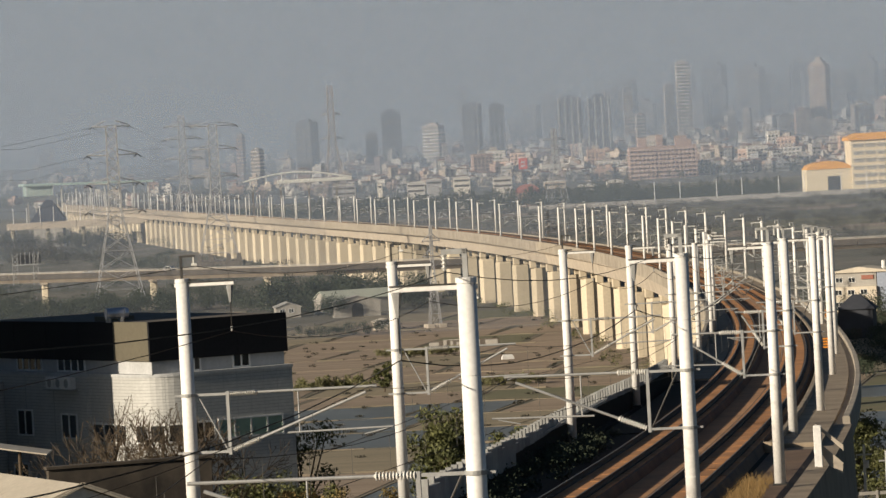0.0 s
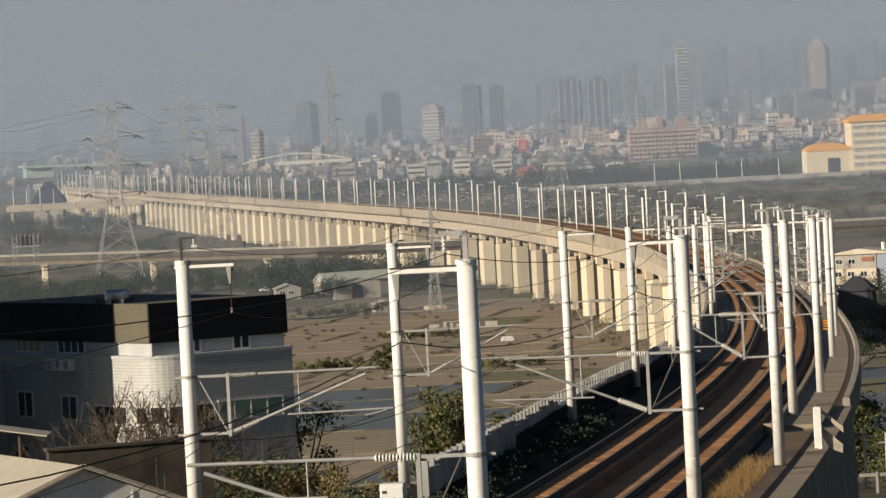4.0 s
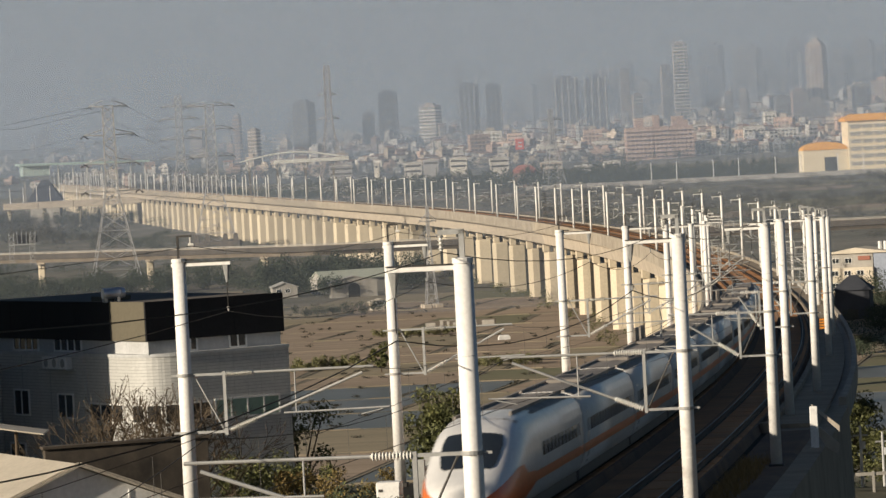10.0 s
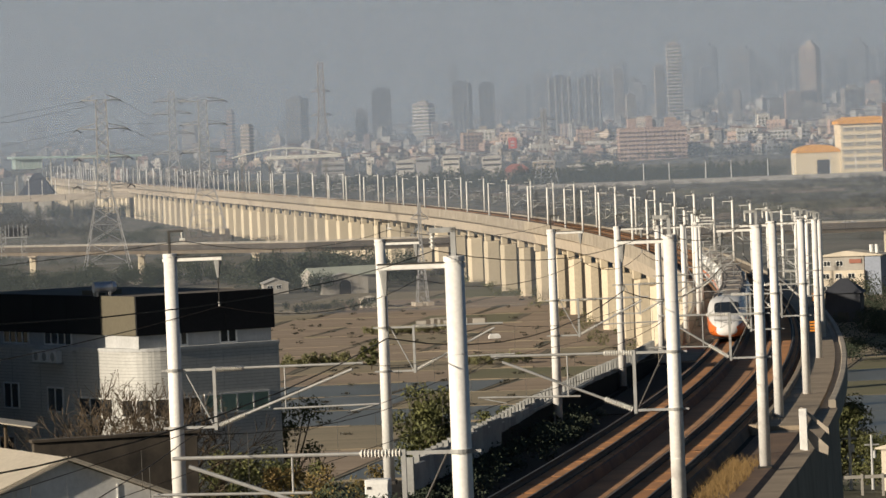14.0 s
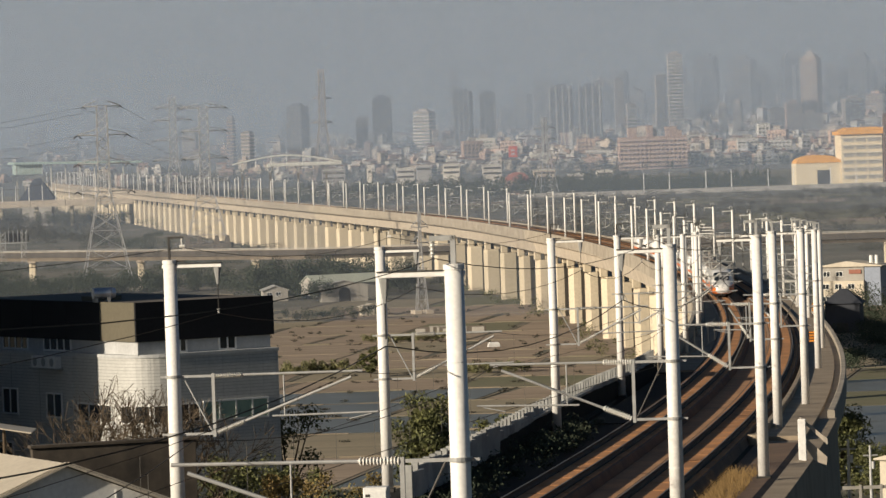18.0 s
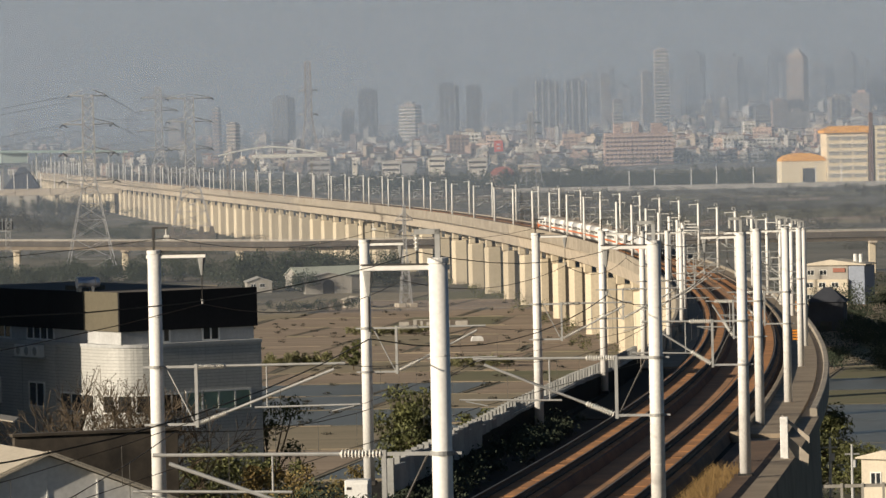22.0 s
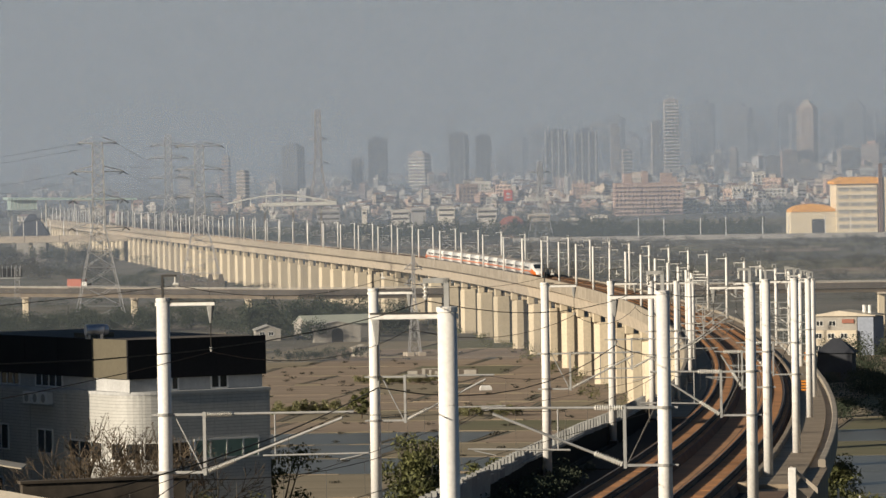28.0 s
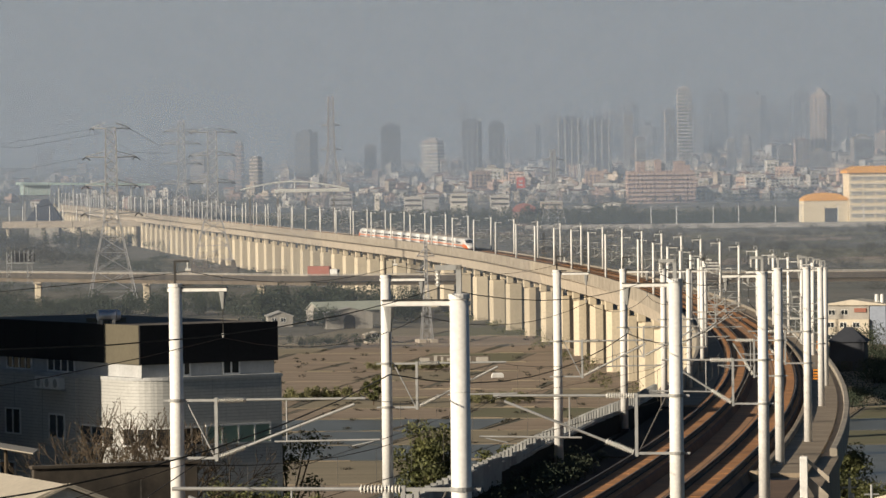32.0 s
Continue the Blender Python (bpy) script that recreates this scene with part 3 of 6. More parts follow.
def car(length, nose, pantograph):
    ob = thing("train_car", "white high-speed train car with an orange stripe" + (" and a sloping nose" if nose else ""), "train car", "cars of the train")
    ends = [r[0] for r in NOSE if r[0] < 10] if nose else [0.25]
    ds = ends + ([11, 18, length - 0.25] if nose else [length / 2, length - 0.25])
    rings = [[(section(d, 360 * k / 28, 0, nose)[0], d - length / 2, section(d, 360 * k / 28, 0, nose)[1]) for k in range(28)] for d in ds]
    body = part("body", Shape().loft(rings), TRAIN_WHITE, ob, smooth=True)
    part("underframe", Shape().box(-1.35, 1.35, -length / 2 + (5.0 if nose else 0.3), length / 2 - 0.3, 0.05, 0.6, edge=0.04), TRAIN_DARK, ob, "dark underframe")
    part("gangway", Shape().box(-1.3, 1.3, length / 2 - 0.3, length / 2 + 0.02, 0.6, 3.4), TRAIN_DARK, ob)
    if not nose:
        part("gangway", Shape().box(-1.3, 1.3, -length / 2 - 0.02, -length / 2 + 0.3, 0.6, 3.4), TRAIN_DARK, ob)
    start = 9.0 if nose else 0.3
    roof_from = 7.5 if nose else 0.4
    part("roof_panel", skin(Shape(), [roof_from, length / 2, length - 0.4], [-36, -30, -15, 0, 15, 30, 36], length, 0.012, nose), TRAIN_ROOF, ob, "dirty grey roof")
    for side in (-1, 1):
        lo, hi = (angle_at(z, side) for z in (1.17, 1.52))
        part("stripe", skin(Shape(), [start - 0.2, length / 2, length - 0.26], [hi, (hi + lo) / 2, lo], length, 0.008, nose), TRAIN_ORANGE, body, "orange stripe below the windows")
        lo, hi = (angle_at(z, side) for z in (0.24, 0.45))
        part("skirt", skin(Shape(), [start, length / 2, length - 0.26], [hi, (hi + lo) / 2, lo], length, 0.01, nose), TRAIN_DARK, body, "dark skirt")
        lo, hi = (angle_at(z, side) for z in (1.95, 2.45))
        d = start + 2.6
        while d < length - 3.2:
            part("window", skin(Shape(), [d, d + 0.95], [hi, (hi + lo) / 2, lo], length, 0.01, nose), TINT, body)
            d += 1.3
        for d in ((start + 1.2, length - 2.3) if not nose else (length - 2.3,)):
            a, b = (angle_at(z, side) for z in (0.7, 2.75))
            door = part("door", skin(Shape(), [d, d + 0.9], [b, (b * 2 + a) / 3, (b + a * 2) / 3, a], length, 0.006, nose), TRAIN_WHITE, body)
            part("window", skin(Shape(), [d + 0.25, d + 0.65], [angle_at(2.45, side), angle_at(2.2, side), angle_at(1.95, side)], length, 0.014, nose), TINT, door)
    for x in (-1.2, -0.85, 0.85):
        part("roof_rail", Shape().box(x - 0.05, x + 0.05, -length / 2 + (9 if nose else 0.5), length / 2 - 0.5, 3.5, 3.62 if abs(x) > 1 else 3.72), TRAIN_ROOF, ob)
    for yy in (-length / 2 + (6.5 if nose else 3.6), length / 2 - 3.6):
        bogie = part("bogie", Shape().box(-1.25, 1.25, yy - 1.6, yy + 1.6, 0.3, 0.62, edge=0.04), TRAIN_DARK, ob)
        for w in (-1.25, 1.25):
            for x in (-0.75, 0.75):
                part("wheel", Shape().rod((x - 0.065, yy + w, 0.43), (x + 0.065, yy + w, 0.43), 0.43, n=16), DARK_STEEL, bogie)
    if nose:
        s = skin(Shape(), [2.3, 2.6, 3.2, 3.8, 4.5, 5.0, 5.25], [lambda d, k=k: k * float(np.interp(d, [2.3, 2.6, 3.4, 4.8, 5.25], [23, 28, 31, 30, 24])) for k in (-1, -0.66, -0.33, 0, 0.33, 0.66, 1)], length, 0.02, True)
        part("windscreen", s, TINT, ob, "dark wrap-round windscreen", smooth=True)
        for side in (-1, 1):
            top = angle_at(1.58, 1)
            hi = lambda d, side=side: side * float(np.interp(d, [0, 0.25, 0.8, 1.7, 2.8, 4.2, 6.0, 9], [80, 64, 61, 62, 67, 77, top - 2, top]))
            low = lambda d, side=side: side * float(np.interp(d, [0, 1, 3, 5, 9], [172, 160, 143, 126, angle_at(1.15, 1)]))
            part("stripe", skin(Shape(), [0.02, 0.25, 0.5, 0.8, 1.2, 1.7, 2.3, 2.8, 4.0, 5.2, 6.6, 8.5, 9.0], [(lambda d, k=k: hi(d) + (low(d) - hi(d)) * k / 10) for k in range(11)], length, 0.016, True), TRAIN_ORANGE, body, "orange flash round the nose", smooth=True)
    else:
        unit = part("roof_box", Shape().box(-0.75, 0.75, -3, 3, 3.6, 3.78, edge=0.05), TRAIN_ROOF, ob)
        part("grille", Shape().box(-0.5, 0.5, -1.2, 1.2, 3.78, 3.8), TRAIN_DARK, unit)
    if pantograph:
        for yy in (4.2, 8.6):
            for x in (-1.25, 1.25):
                part("side_shield", Shape().box(x - 0.08, x + 0.08, yy - 1.3, yy + 1.3, 3.45, 4.35, edge=0.03), TRAIN_ROOF, ob)
        gear = part("pantograph", Shape().rod((0, 5.6, 3.7), (0, 7.2, 4.6), 0.04).rod((0, 7.2, 4.6), (0, 5.9, 5.3), 0.035).rod((-0.9, 5.9, 5.32), (0.9, 5.9, 5.32), 0.03), STEEL, ob)
        part("insulator", insulator(Shape(), (0, 6.4, 3.65), (0, 6.4, 4.0)), PORCELAIN, gear)
    return ob


CARS, at, TRAIN_SIZE = [], 0.0, 0.95
end_car, mid_car, wire_car = car(27.0, True, False), car(25.0, False, False), car(25.0, False, True)
for i in range(12):
    if i == 0:
        ob, length = end_car, 27.0
    elif i == 11:
        ob, length = copy_thing(end_car, Matrix()), 27.0
    elif i in (3, 8):
        ob, length = (wire_car, 25.0) if i == 3 else (copy_thing(wire_car, Matrix()), 25.0)
    else:
        ob, length = (mid_car, 25.0) if i == 1 else (copy_thing(mid_car, Matrix()), 25.0)
    ob.scale = (TRAIN_SIZE,) * 3
    length *= TRAIN_SIZE
    CARS.append((ob, at, length, i == 11))
    at += length

# ---- noise barrier beside the near track ----
barrier = thing("noise_barrier", "grey noise barrier of upright panels with a stepped top", "noise barrier", kind="structure")
# lower panels coloured near-black for shade on the inner face, upper ones grey
panel = Shape().box(-0.07, 0.07, -0.85, 0.99, -0.6, 0.55, edge=0.02).mesh("panel", SHADE_DARK)
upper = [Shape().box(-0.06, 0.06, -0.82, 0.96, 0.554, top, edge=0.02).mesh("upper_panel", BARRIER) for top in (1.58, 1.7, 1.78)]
tall_panel = Shape().box(-0.07, 0.07, -0.85, 0.99, -0.6, 1.05, edge=0.02).mesh("panel", SHADE_DARK)
low_upper = [Shape().box(-0.06, 0.06, -0.82, 0.96, 1.054, top, edge=0.02).mesh("upper_panel", BARRIER) for top in (1.5, 1.62, 1.3, 1.15)]
brng = random.Random(6)
upright = Shape().box(-0.14, 0.14, -1.0, -0.86, -0.6, 1.86, edge=0.02).mesh("post", BARRIER)
y = 172.0
while y < 327:
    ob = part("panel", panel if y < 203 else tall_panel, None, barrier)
    ob.matrix_basis = pose(*on_line(y, float(np.interp(y, [172, 205, 225, 265, 292, 327], [-6.75, -7.15, -7.5, -7.45, -6.9, -6.7])), 0.0), 0, 0, heading(y) - 7)
    part("post", upright, None, ob)
    part("upper_panel", upper[brng.choice((0, 1, 1, 2, 2))] if y < 203 else low_upper[brng.choice((0, 1)) if y < 230 else 2 if y < 292 else 3], None, ob).matrix_basis = pose(0, 0, 0, 0, brng.uniform(-4, 4), 0)
    y += 2.0
part("footing", along(Shape(), [(-7.75, -1.6), (-7.1, -1.6), (-7.1, -0.1), (-7.75, -0.1)], steps(200, 285, 10)), WALK, barrier)
part("top_rail", along(Shape(), [(-7.35, 1.2), (-7.2, 1.2), (-7.2, 1.3), (-7.35, 1.3)], steps(206, 262, 10)), BARRIER, barrier, "loose steel rail along the top")
tagged(barrier, category="noise barrier")


# ---- plants ----
def leaf_cloud(shape, rng, centres, count, size):
    """Small leaf faces strewn through round clumps."""
    for c, r in centres:
        d = rng.normal(size=(count, 3))
        d = d / np.linalg.norm(d, axis=1)[:, None] * (rng.random((count, 1)) ** 0.45) * np.array(r)
        u, w = rng.normal(size=(count, 3)), rng.normal(size=(count, 3))
        u = u / np.linalg.norm(u, axis=1)[:, None] * size * (0.6 + 0.8 * rng.random((count, 1)))
        w = w / np.linalg.norm(w, axis=1)[:, None] * size * (0.6 + 0.8 * rng.random((count, 1)))
        p = np.array(c) + d
        quad = np.stack([p - u, p + w * 0.6, p + u, p - w * 0.6], 1).reshape(-1, 3)
        shape.add(quad.tolist(), [(4 * i, 4 * i + 1, 4 * i + 2, 4 * i + 3) for i in range(count)])
    return shape


def tree(x, y, tall, wide, seed, leaf, label, clumps=26, count=130, size=0.16, z=None):
    rng = np.random.default_rng(seed)
    base = height(x, y) if z is None else z
    ob = thing("tree", label, "tree", m=pose(x, y, base))
    s = Shape().rod((0, 0, -0.4), (0.1, 0, tall * 0.5), 0.03 * tall, 0.016 * tall, n=9)
    centres = []
    for i in range(clumps):
        a, h = rng.random() * 6.28, 0.3 + 0.66 * rng.random()
        r = wide * 0.5 * math.sqrt(max(0.05, 1 - ((h - 0.55) / 0.5) ** 2)) * (0.35 + 0.65 * rng.random())
        c = (r * math.cos(a), r * math.sin(a), tall * h)
        centres.append((c, (wide * (0.14 + 0.1 * rng.random()), wide * (0.14 + 0.1 * rng.random()), wide * (0.12 + 0.09 * rng.random()))))
        if i % 2 == 0:
            s.rod((0.05, 0, tall * (0.2 + 0.25 * rng.random())), c, 0.010 * tall, 0.003 * tall, n=5)
    part("trunk", s, BARK, ob)
    part("crown", leaf_cloud(Shape(), rng, centres, count, size), leaf, ob)
    return ob


def bare_tree(x, y, z, tall, wide, seed):
    rng = np.random.default_rng(seed)
    ob = thing("bare_tree", "leafless tree with fine twigs and a few brown leaves", "tree", m=pose(x, y, z))
    s, tips = Shape(), []

    def grow(p, way, length, r, depth):
        q = p + way * length
        s.rod(p, q, r, r * 0.65, n=5 if depth < 2 else 3)
        if depth == 4:
            tips.append(q)
            return
        for _ in range(3):
            turn = Vector(rng.normal(size=3)) * 0.55 + Vector((0, 0, 0.12))
            grow(q, (way + turn).normalized(), length * (0.62 + 0.2 * rng.random()), r * 0.66, depth + 1)
    for k in range(3):
        grow(Vector((k * 0.25 - 0.25, 0, -0.3)), Vector((wide * (k - 1) * 0.08, 0.1, 1)).normalized(), tall * 0.34, 0.095, 0)
    part("wood", s, BARK, ob)
    part("leaves", leaf_cloud(Shape(), rng, [(t, (0.18, 0.18, 0.18)) for t in tips[::3]], 4, 0.06), BARK, ob)
    return ob


def woods(spots, seed, label, count=26, leaf=None, blade=0.034):
    """Far trees and scrub, one mesh."""
    rng = np.random.default_rng(seed)
    s = Shape()
    for x, y, w, h in spots:
        base = height(x, y)
        n = max(3, int(w / 2.2))
        cs = [((x + (rng.random() - 0.5) * w, y + (rng.random() - 0.5) * w * 0.6, base + h * (0.25 + 0.5 * rng.random())),
               (w * 0.2 + 0.5, w * 0.2 + 0.5, h * 0.33)) for _ in range(min(n, 8))]
        leaf_cloud(s, rng, cs, count, max(0.2, h * blade))
    return tagged(new("woods", s.mesh("woods", leaf or WOODS)), label, "trees", "", "stuff")


# ---- fields on the plain ----
frng = random.Random(5)


def swing(p):
    """The plots lie askew to the line of sight, their banks not quite straight."""
    x, y, z = p
    return x + 0.16 * (y - 850) + 1.5 * math.sin(y / 31.0), y - 0.16 * (x + 20) + 2.5 * math.sin(x / 17.0 + y / 60.0), z



rows_y = [585, 640, 690, 728, 765, 800, 836, 872, 905, 940, 985, 1030, 1080, 1135, 1190, 1250]
for i in range(len(rows_y) - 1):
    x = -100.0 + frng.random() * 14
    while x < 175:
        w = 14 + frng.random() * 26
        y0, y1 = rows_y[i] + 0.7, rows_y[i + 1] - 0.7
        if abs(y0 - 836) < 1 or y0 > 1190:
            kind = frng.choice((1, 2, 0))
        elif y0 < 800:
            kind = frng.choice((3, 0, 2, 3, 1)) if x < 60 else frng.choice((3, 3, 1, 2))
        else:
            kind = frng.choice((0, 0, 0, 1, 0, 2)) if x < 60 else frng.choice((2, 1, 0, 2))
        if 685 < y0 < 770 and -70 < x < 5:
            kind = 3
        tilt = 3.0 * (frng.random() - 0.5)
        s = Shape().add([(x + 0.8, y0, 0.05), (x + w - 0.8, y0 + tilt * 0.3, 0.05), (x + w - 0.8 + tilt, y1, 0.05), (x + 0.8 + tilt, y1, 0.05),
                         (x + 0.8, y0, -0.4), (x + w - 0.8, y0 + tilt * 0.3, -0.4), (x + w - 0.8 + tilt, y1, -0.4), (x + 0.8 + tilt, y1, -0.4)],
                        [(0, 1, 2, 3), (0, 4, 5, 1), (1, 5, 6, 2), (2, 6, 7, 3), (3, 7, 4, 0)])
        what = ("tilled brown field plot", "dry stubble field plot", "green crop field plot", "flooded paddy plot with grey water")[kind]
        s.v = [swing(p) for p in s.v]
        tagged(new("field", s.mesh("field", PLOTS[kind])), what + " between low earth banks", "field", "field plots", "structure")
        b = Shape().box(x - 0.25, x + 0.25, y0 - 0.4, y1 + 0.4, -0.2, 0.07 + 0.07 * frng.random() ** 2, edge=0.04)
        b.v = [swing(p) for p in b.v]
        tagged(new("field_bank", b.mesh("field_bank", BUND)), "low earth bank between field plots", "bank", "banks between the plots", "structure")
        x += w
    b = Shape()
    for k in range(30):
        if frng.random() < 0.7:
            b.box(-110 + k * 5.8, -104.2 + k * 5.8, rows_y[i] - 0.4, rows_y[i] + 0.4, -0.2, 0.11 + 0.2 * frng.random() ** 2, edge=0.06)
    b.v = [swing(p) for p in b.v]
    tagged(new("field_bank", b.mesh("field_bank", BUND)), "long earth bank with a footpath across the fields", "bank", "banks between the plots", "structure")

# crop rows and hedges
REEDS = mat("brown_reeds", (0.062, 0.055, 0.042), (0.042, 0.044, 0.032), 0.9, scale=0.02, fine=0.6, amount=0.9, bump=0, per="island", spread=0.25)
BANANA = mat("banana_leaves", (0.19, 0.185, 0.085), (0.12, 0.125, 0.05), 0.6, scale=0.3, fine=3, amount=0.8, bump=0, per="island", spread=0.4)
wr = random.Random(3)
woods([(-37 + i * 1.3, 1125 + wr.random() * 5, 2.6, 2.8 + wr.random()) for i in range(19)], 11, "dark green hedge along a field bank", 70)
woods([(-30 + i * 1.0, 862 + wr.random() * 6, 1.6, 2.2 + wr.random()) for i in range(14)] + [(4 + i * 0.9, 845 + wr.random() * 6, 1.6, 2.3) for i in range(14)]
      + [(-16 + i * 1.0, 990 + wr.random() * 4, 1.6, 2.0) for i in range(18)], 12, "rows of pale green banana plants in the fields", 70, BANANA, 0.09)
woods([(-60 + wr.random() * 120, 620 + wr.random() * 560, 1.2, 0.3 + 0.6 * wr.random()) for _ in range(240)], 13, "tufts of weeds on the field banks", 12, REEDS)
tree(-13.2, 846, 5.2, 4.6, 21, LEAF, "round dark green field tree", 14, 90, 0.3)
# scrub at the foot of the viaduct and the woods behind it
spots = [(-58 + wr.random() * 50, 1310 + wr.random() * 60, 9, 7 + 4 * wr.random()) for _ in range(60)]
spots += [(-260 + wr.random() * 200, 1520 + wr.random() * 330, 11, 3.5 + 3 * wr.random()) for _ in range(60)]
spots += [(-170 + wr.random() * 115, 1350 + wr.random() * 75, 9, 5 + 3.5 * wr.random()) for _ in range(110)]
spots += [(-330 + wr.random() * 215, 1780 + wr.random() * 800, 12, 4 + 4 * wr.random()) for _ in range(50)]
spots += [(-268 + i * 3.6, 2670 + wr.random() * 12, 9, 8 + 4 * wr.random()) for i in range(24)]
spots += [(-37 + wr.random() * 9, 1255 + wr.random() * 12, 5, 5 + 2 * wr.random()) for _ in range(10)]
woods(spots, 14, "dark scrub and trees by the viaduct", 170)
spots = [(60 + wr.random() * 260, 1560 + wr.random() * 1560, 13, 3 + 4 * wr.random() ** 2) for _ in range(330)]
for i in range(64):
    x0, y0, w, d = -90 + wr.random() * 400, 1680 + wr.random() * 1480, 22 + wr.random() * 60, 50 + wr.random() * 90
    lie = Shape().add([(x0 + wr.uniform(-9, 9) + a * w, y0 + wr.uniform(-9, 9) + b * d, 0.05 + 0.004 * i) for a, b in ((0, 0), (1, 0.1), (1.1, 1), (0.1, 0.9))], [(0, 1, 2, 3)])
    lie.v += [(x, y, -0.3) for x, y, z in lie.v[:4]]
    lie.f += [(0, 4, 5, 1), (1, 5, 6, 2), (2, 6, 7, 3), (3, 7, 4, 0)]
    lie.m += [0] * 4
    kind = wr.choice((1, 2, 2, 0))
    tagged(new("field", lie.mesh("field", PLOTS[kind])), ("tilled", "dry", "green")[kind] + " plot on the river flats", "field", "plots on the river flats", "structure")
    spots += [(x0 + k * 8, y0 + d + wr.random() * 8, 9, 3 + 3 * wr.random()) for k in range(int(w / 8)) if wr.random() < 0.7]
spots += [(-120 + wr.random() * 260, 1700 + wr.random() * 1300, 13, 3 + 4 * wr.random()) for _ in range(110)]
spots += [(-520 + wr.random() * 360, 2050 + wr.random() * 1100, 18, 6 + 5 * wr.random()) for _ in range(130)]
woods(spots, 15, "brown scrub and reeds of the river flats", 75, REEDS, 0.05)
spots = [(-420 + wr.random() * 880, 3640 + wr.random() * 1000, 10, 4 + 5 * wr.random()) for _ in range(800)]
spots += [(100 + i * 7.5, 3330 + wr.random() * 90, 14, 9 + 5 * wr.random()) for i in range(20)]
spots += [(-160 + wr.random() * 415, 3285 + wr.random() * 170, 16, 8 + 5 * wr.random()) for _ in range(170)]
spots += [(-190 + i * 4.2, 3570 + wr.random() * 50, 11, 6 + 6 * wr.random()) for i in range(165)]
spots += [(-100 + i * 3.0, 3455 + wr.random() * 18, 11, 13 + 5 * wr.random()) for i in range(82)]
spots += [(95 + i * 2.3, 3420 + wr.random() * 40, 10, 10 + 6 * wr.random()) for i in range(70)]
woods(spots, 16, "trees along the river and among the houses of the town", 40, None, 0.055)
spots = [(26 + wr.random() * 90, 470 + wr.random() * 110, 5, 3 + 2 * wr.random()) for _ in range(40)]
spots += [(84 + wr.random() * 18, 920 + wr.random() * 120, 7, 2.5 + 1.5 * wr.random()) for _ in range(26)]
spots += [(52 + wr.random() * 100, 1010 + wr.random() * 260, 8, 4 + 2.5 * wr.random()) for _ in range(60)]
woods(spots, 17, "dark bushes below the viaduct", 110)
spots = [(96 + wr.random() * 16, 1035 + wr.random() * 30, 8, 5 + 3 * wr.random()) for _ in range(16)]
spots += [(82 + wr.random() * 40, 885 + wr.random() * 50, 8, 3 + 2 * wr.random()) for _ in range(44)]
spots += [(70 + wr.random() * 40, 795 + wr.random() * 36, 7, 4 + 2.5 * wr.random()) for _ in range(40)]
woods(spots, 19, "dense dark trees in front of the farmhouse", 130)
woods([(np.interp(y, LINE_Y, LINE_X) - 9 + wr.random() * 7, y, 3.5, 2 + wr.random() * 2.5) for y in [700 + i * 17 for i in range(40)]], 18, "weeds round the pier feet", 30, LEAF)


# ---- buildings ----
def brick_mat(name, base, joint, w, h):
    """Glazed wall tiles in courses."""
    m = mat(name, base, tuple(c * 0.75 for c in base), 0.45, scale=0.4, fine=4, amount=0.5, bump=0, streak=True)
    n, k = m.node_tree.nodes, m.node_tree.links
    place, split, total, join, tiles, mix = (n.new("ShaderNode" + t) for t in ("NewGeometry", "SeparateXYZ", "Math", "CombineXYZ", "TexBrick", "Mix"))
    k.new(place.outputs["Position"], split.inputs["Vector"])
    k.new(split.outputs["X"], total.inputs[0]), k.new(split.outputs["Y"], total.inputs[1])
    k.new(total.outputs["Value"], join.inputs["X"]), k.new(split.outputs["Z"], join.inputs["Y"])
    k.new(join.outputs["Vector"], tiles.inputs["Vector"])
    tiles.inputs["Scale"].default_value, tiles.inputs["Brick Width"].default_value, tiles.inputs["Row Height"].default_value = 1.0, w, h
    tiles.inputs["Mortar Size"].default_value = 0.016
    mix.data_type, mix.blend_type = "RGBA", "MIX"
    shader = n["Principled BSDF"]
    k.new(shader.inputs["Base Color"].links[0].from_socket, mix.inputs["A"])
    mix.inputs["B"].default_value = (*joint, 1)
    tiles.offset = 0.0
    k.new(tiles.outputs["Fac"], mix.inputs["Factor"])
    k.new(mix.outputs["Result"], shader.inputs["Base Color"])
    return m


TILE = brick_mat("white_wall_tile", (0.51, 0.51, 0.49), (0.30, 0.305, 0.30), 1.3, 0.2)
CLAD = mat("black_cladding", (0.022, 0.023, 0.026), (0.030, 0.030, 0.033), 0.6, scale=0.5, fine=5, bump=0.03, gloss=0.08)
CLAD_BROWN = mat("tan_cladding", (0.135, 0.12, 0.085), (0.10, 0.09, 0.065), 0.6, scale=0.5, fine=5, bump=0.03)
PLASTER = mat("grey_plaster", (0.52, 0.53, 0.53), (0.38, 0.385, 0.39), 0.85, scale=0.6, fine=6, amount=0.7, streak=True)
FRAME = mat("window_frame", (0.78, 0.78, 0.76), (0.62, 0.62, 0.6), 0.5, scale=2, fine=12, bump=0)
PANE = mat("window_pane", (0.02, 0.025, 0.03), (0.05, 0.055, 0.06), 0.06, scale=0.6, fine=2, bump=0)
PANE_GREEN = mat("green_pane", (0.32, 0.44, 0.35), (0.16, 0.24, 0.19), 0.1, scale=0.6, fine=2, bump=0)
CHROME = mat("stainless_steel", (0.60, 0.64, 0.72), (0.46, 0.49, 0.56), 0.3, 0.7, scale=2, fine=12, bump=0.05)
SHEET = mat("roof_sheet", (0.58, 0.52, 0.42), (0.44, 0.39, 0.31), 0.6, scale=0.5, fine=5, amount=0.6, streak=True)
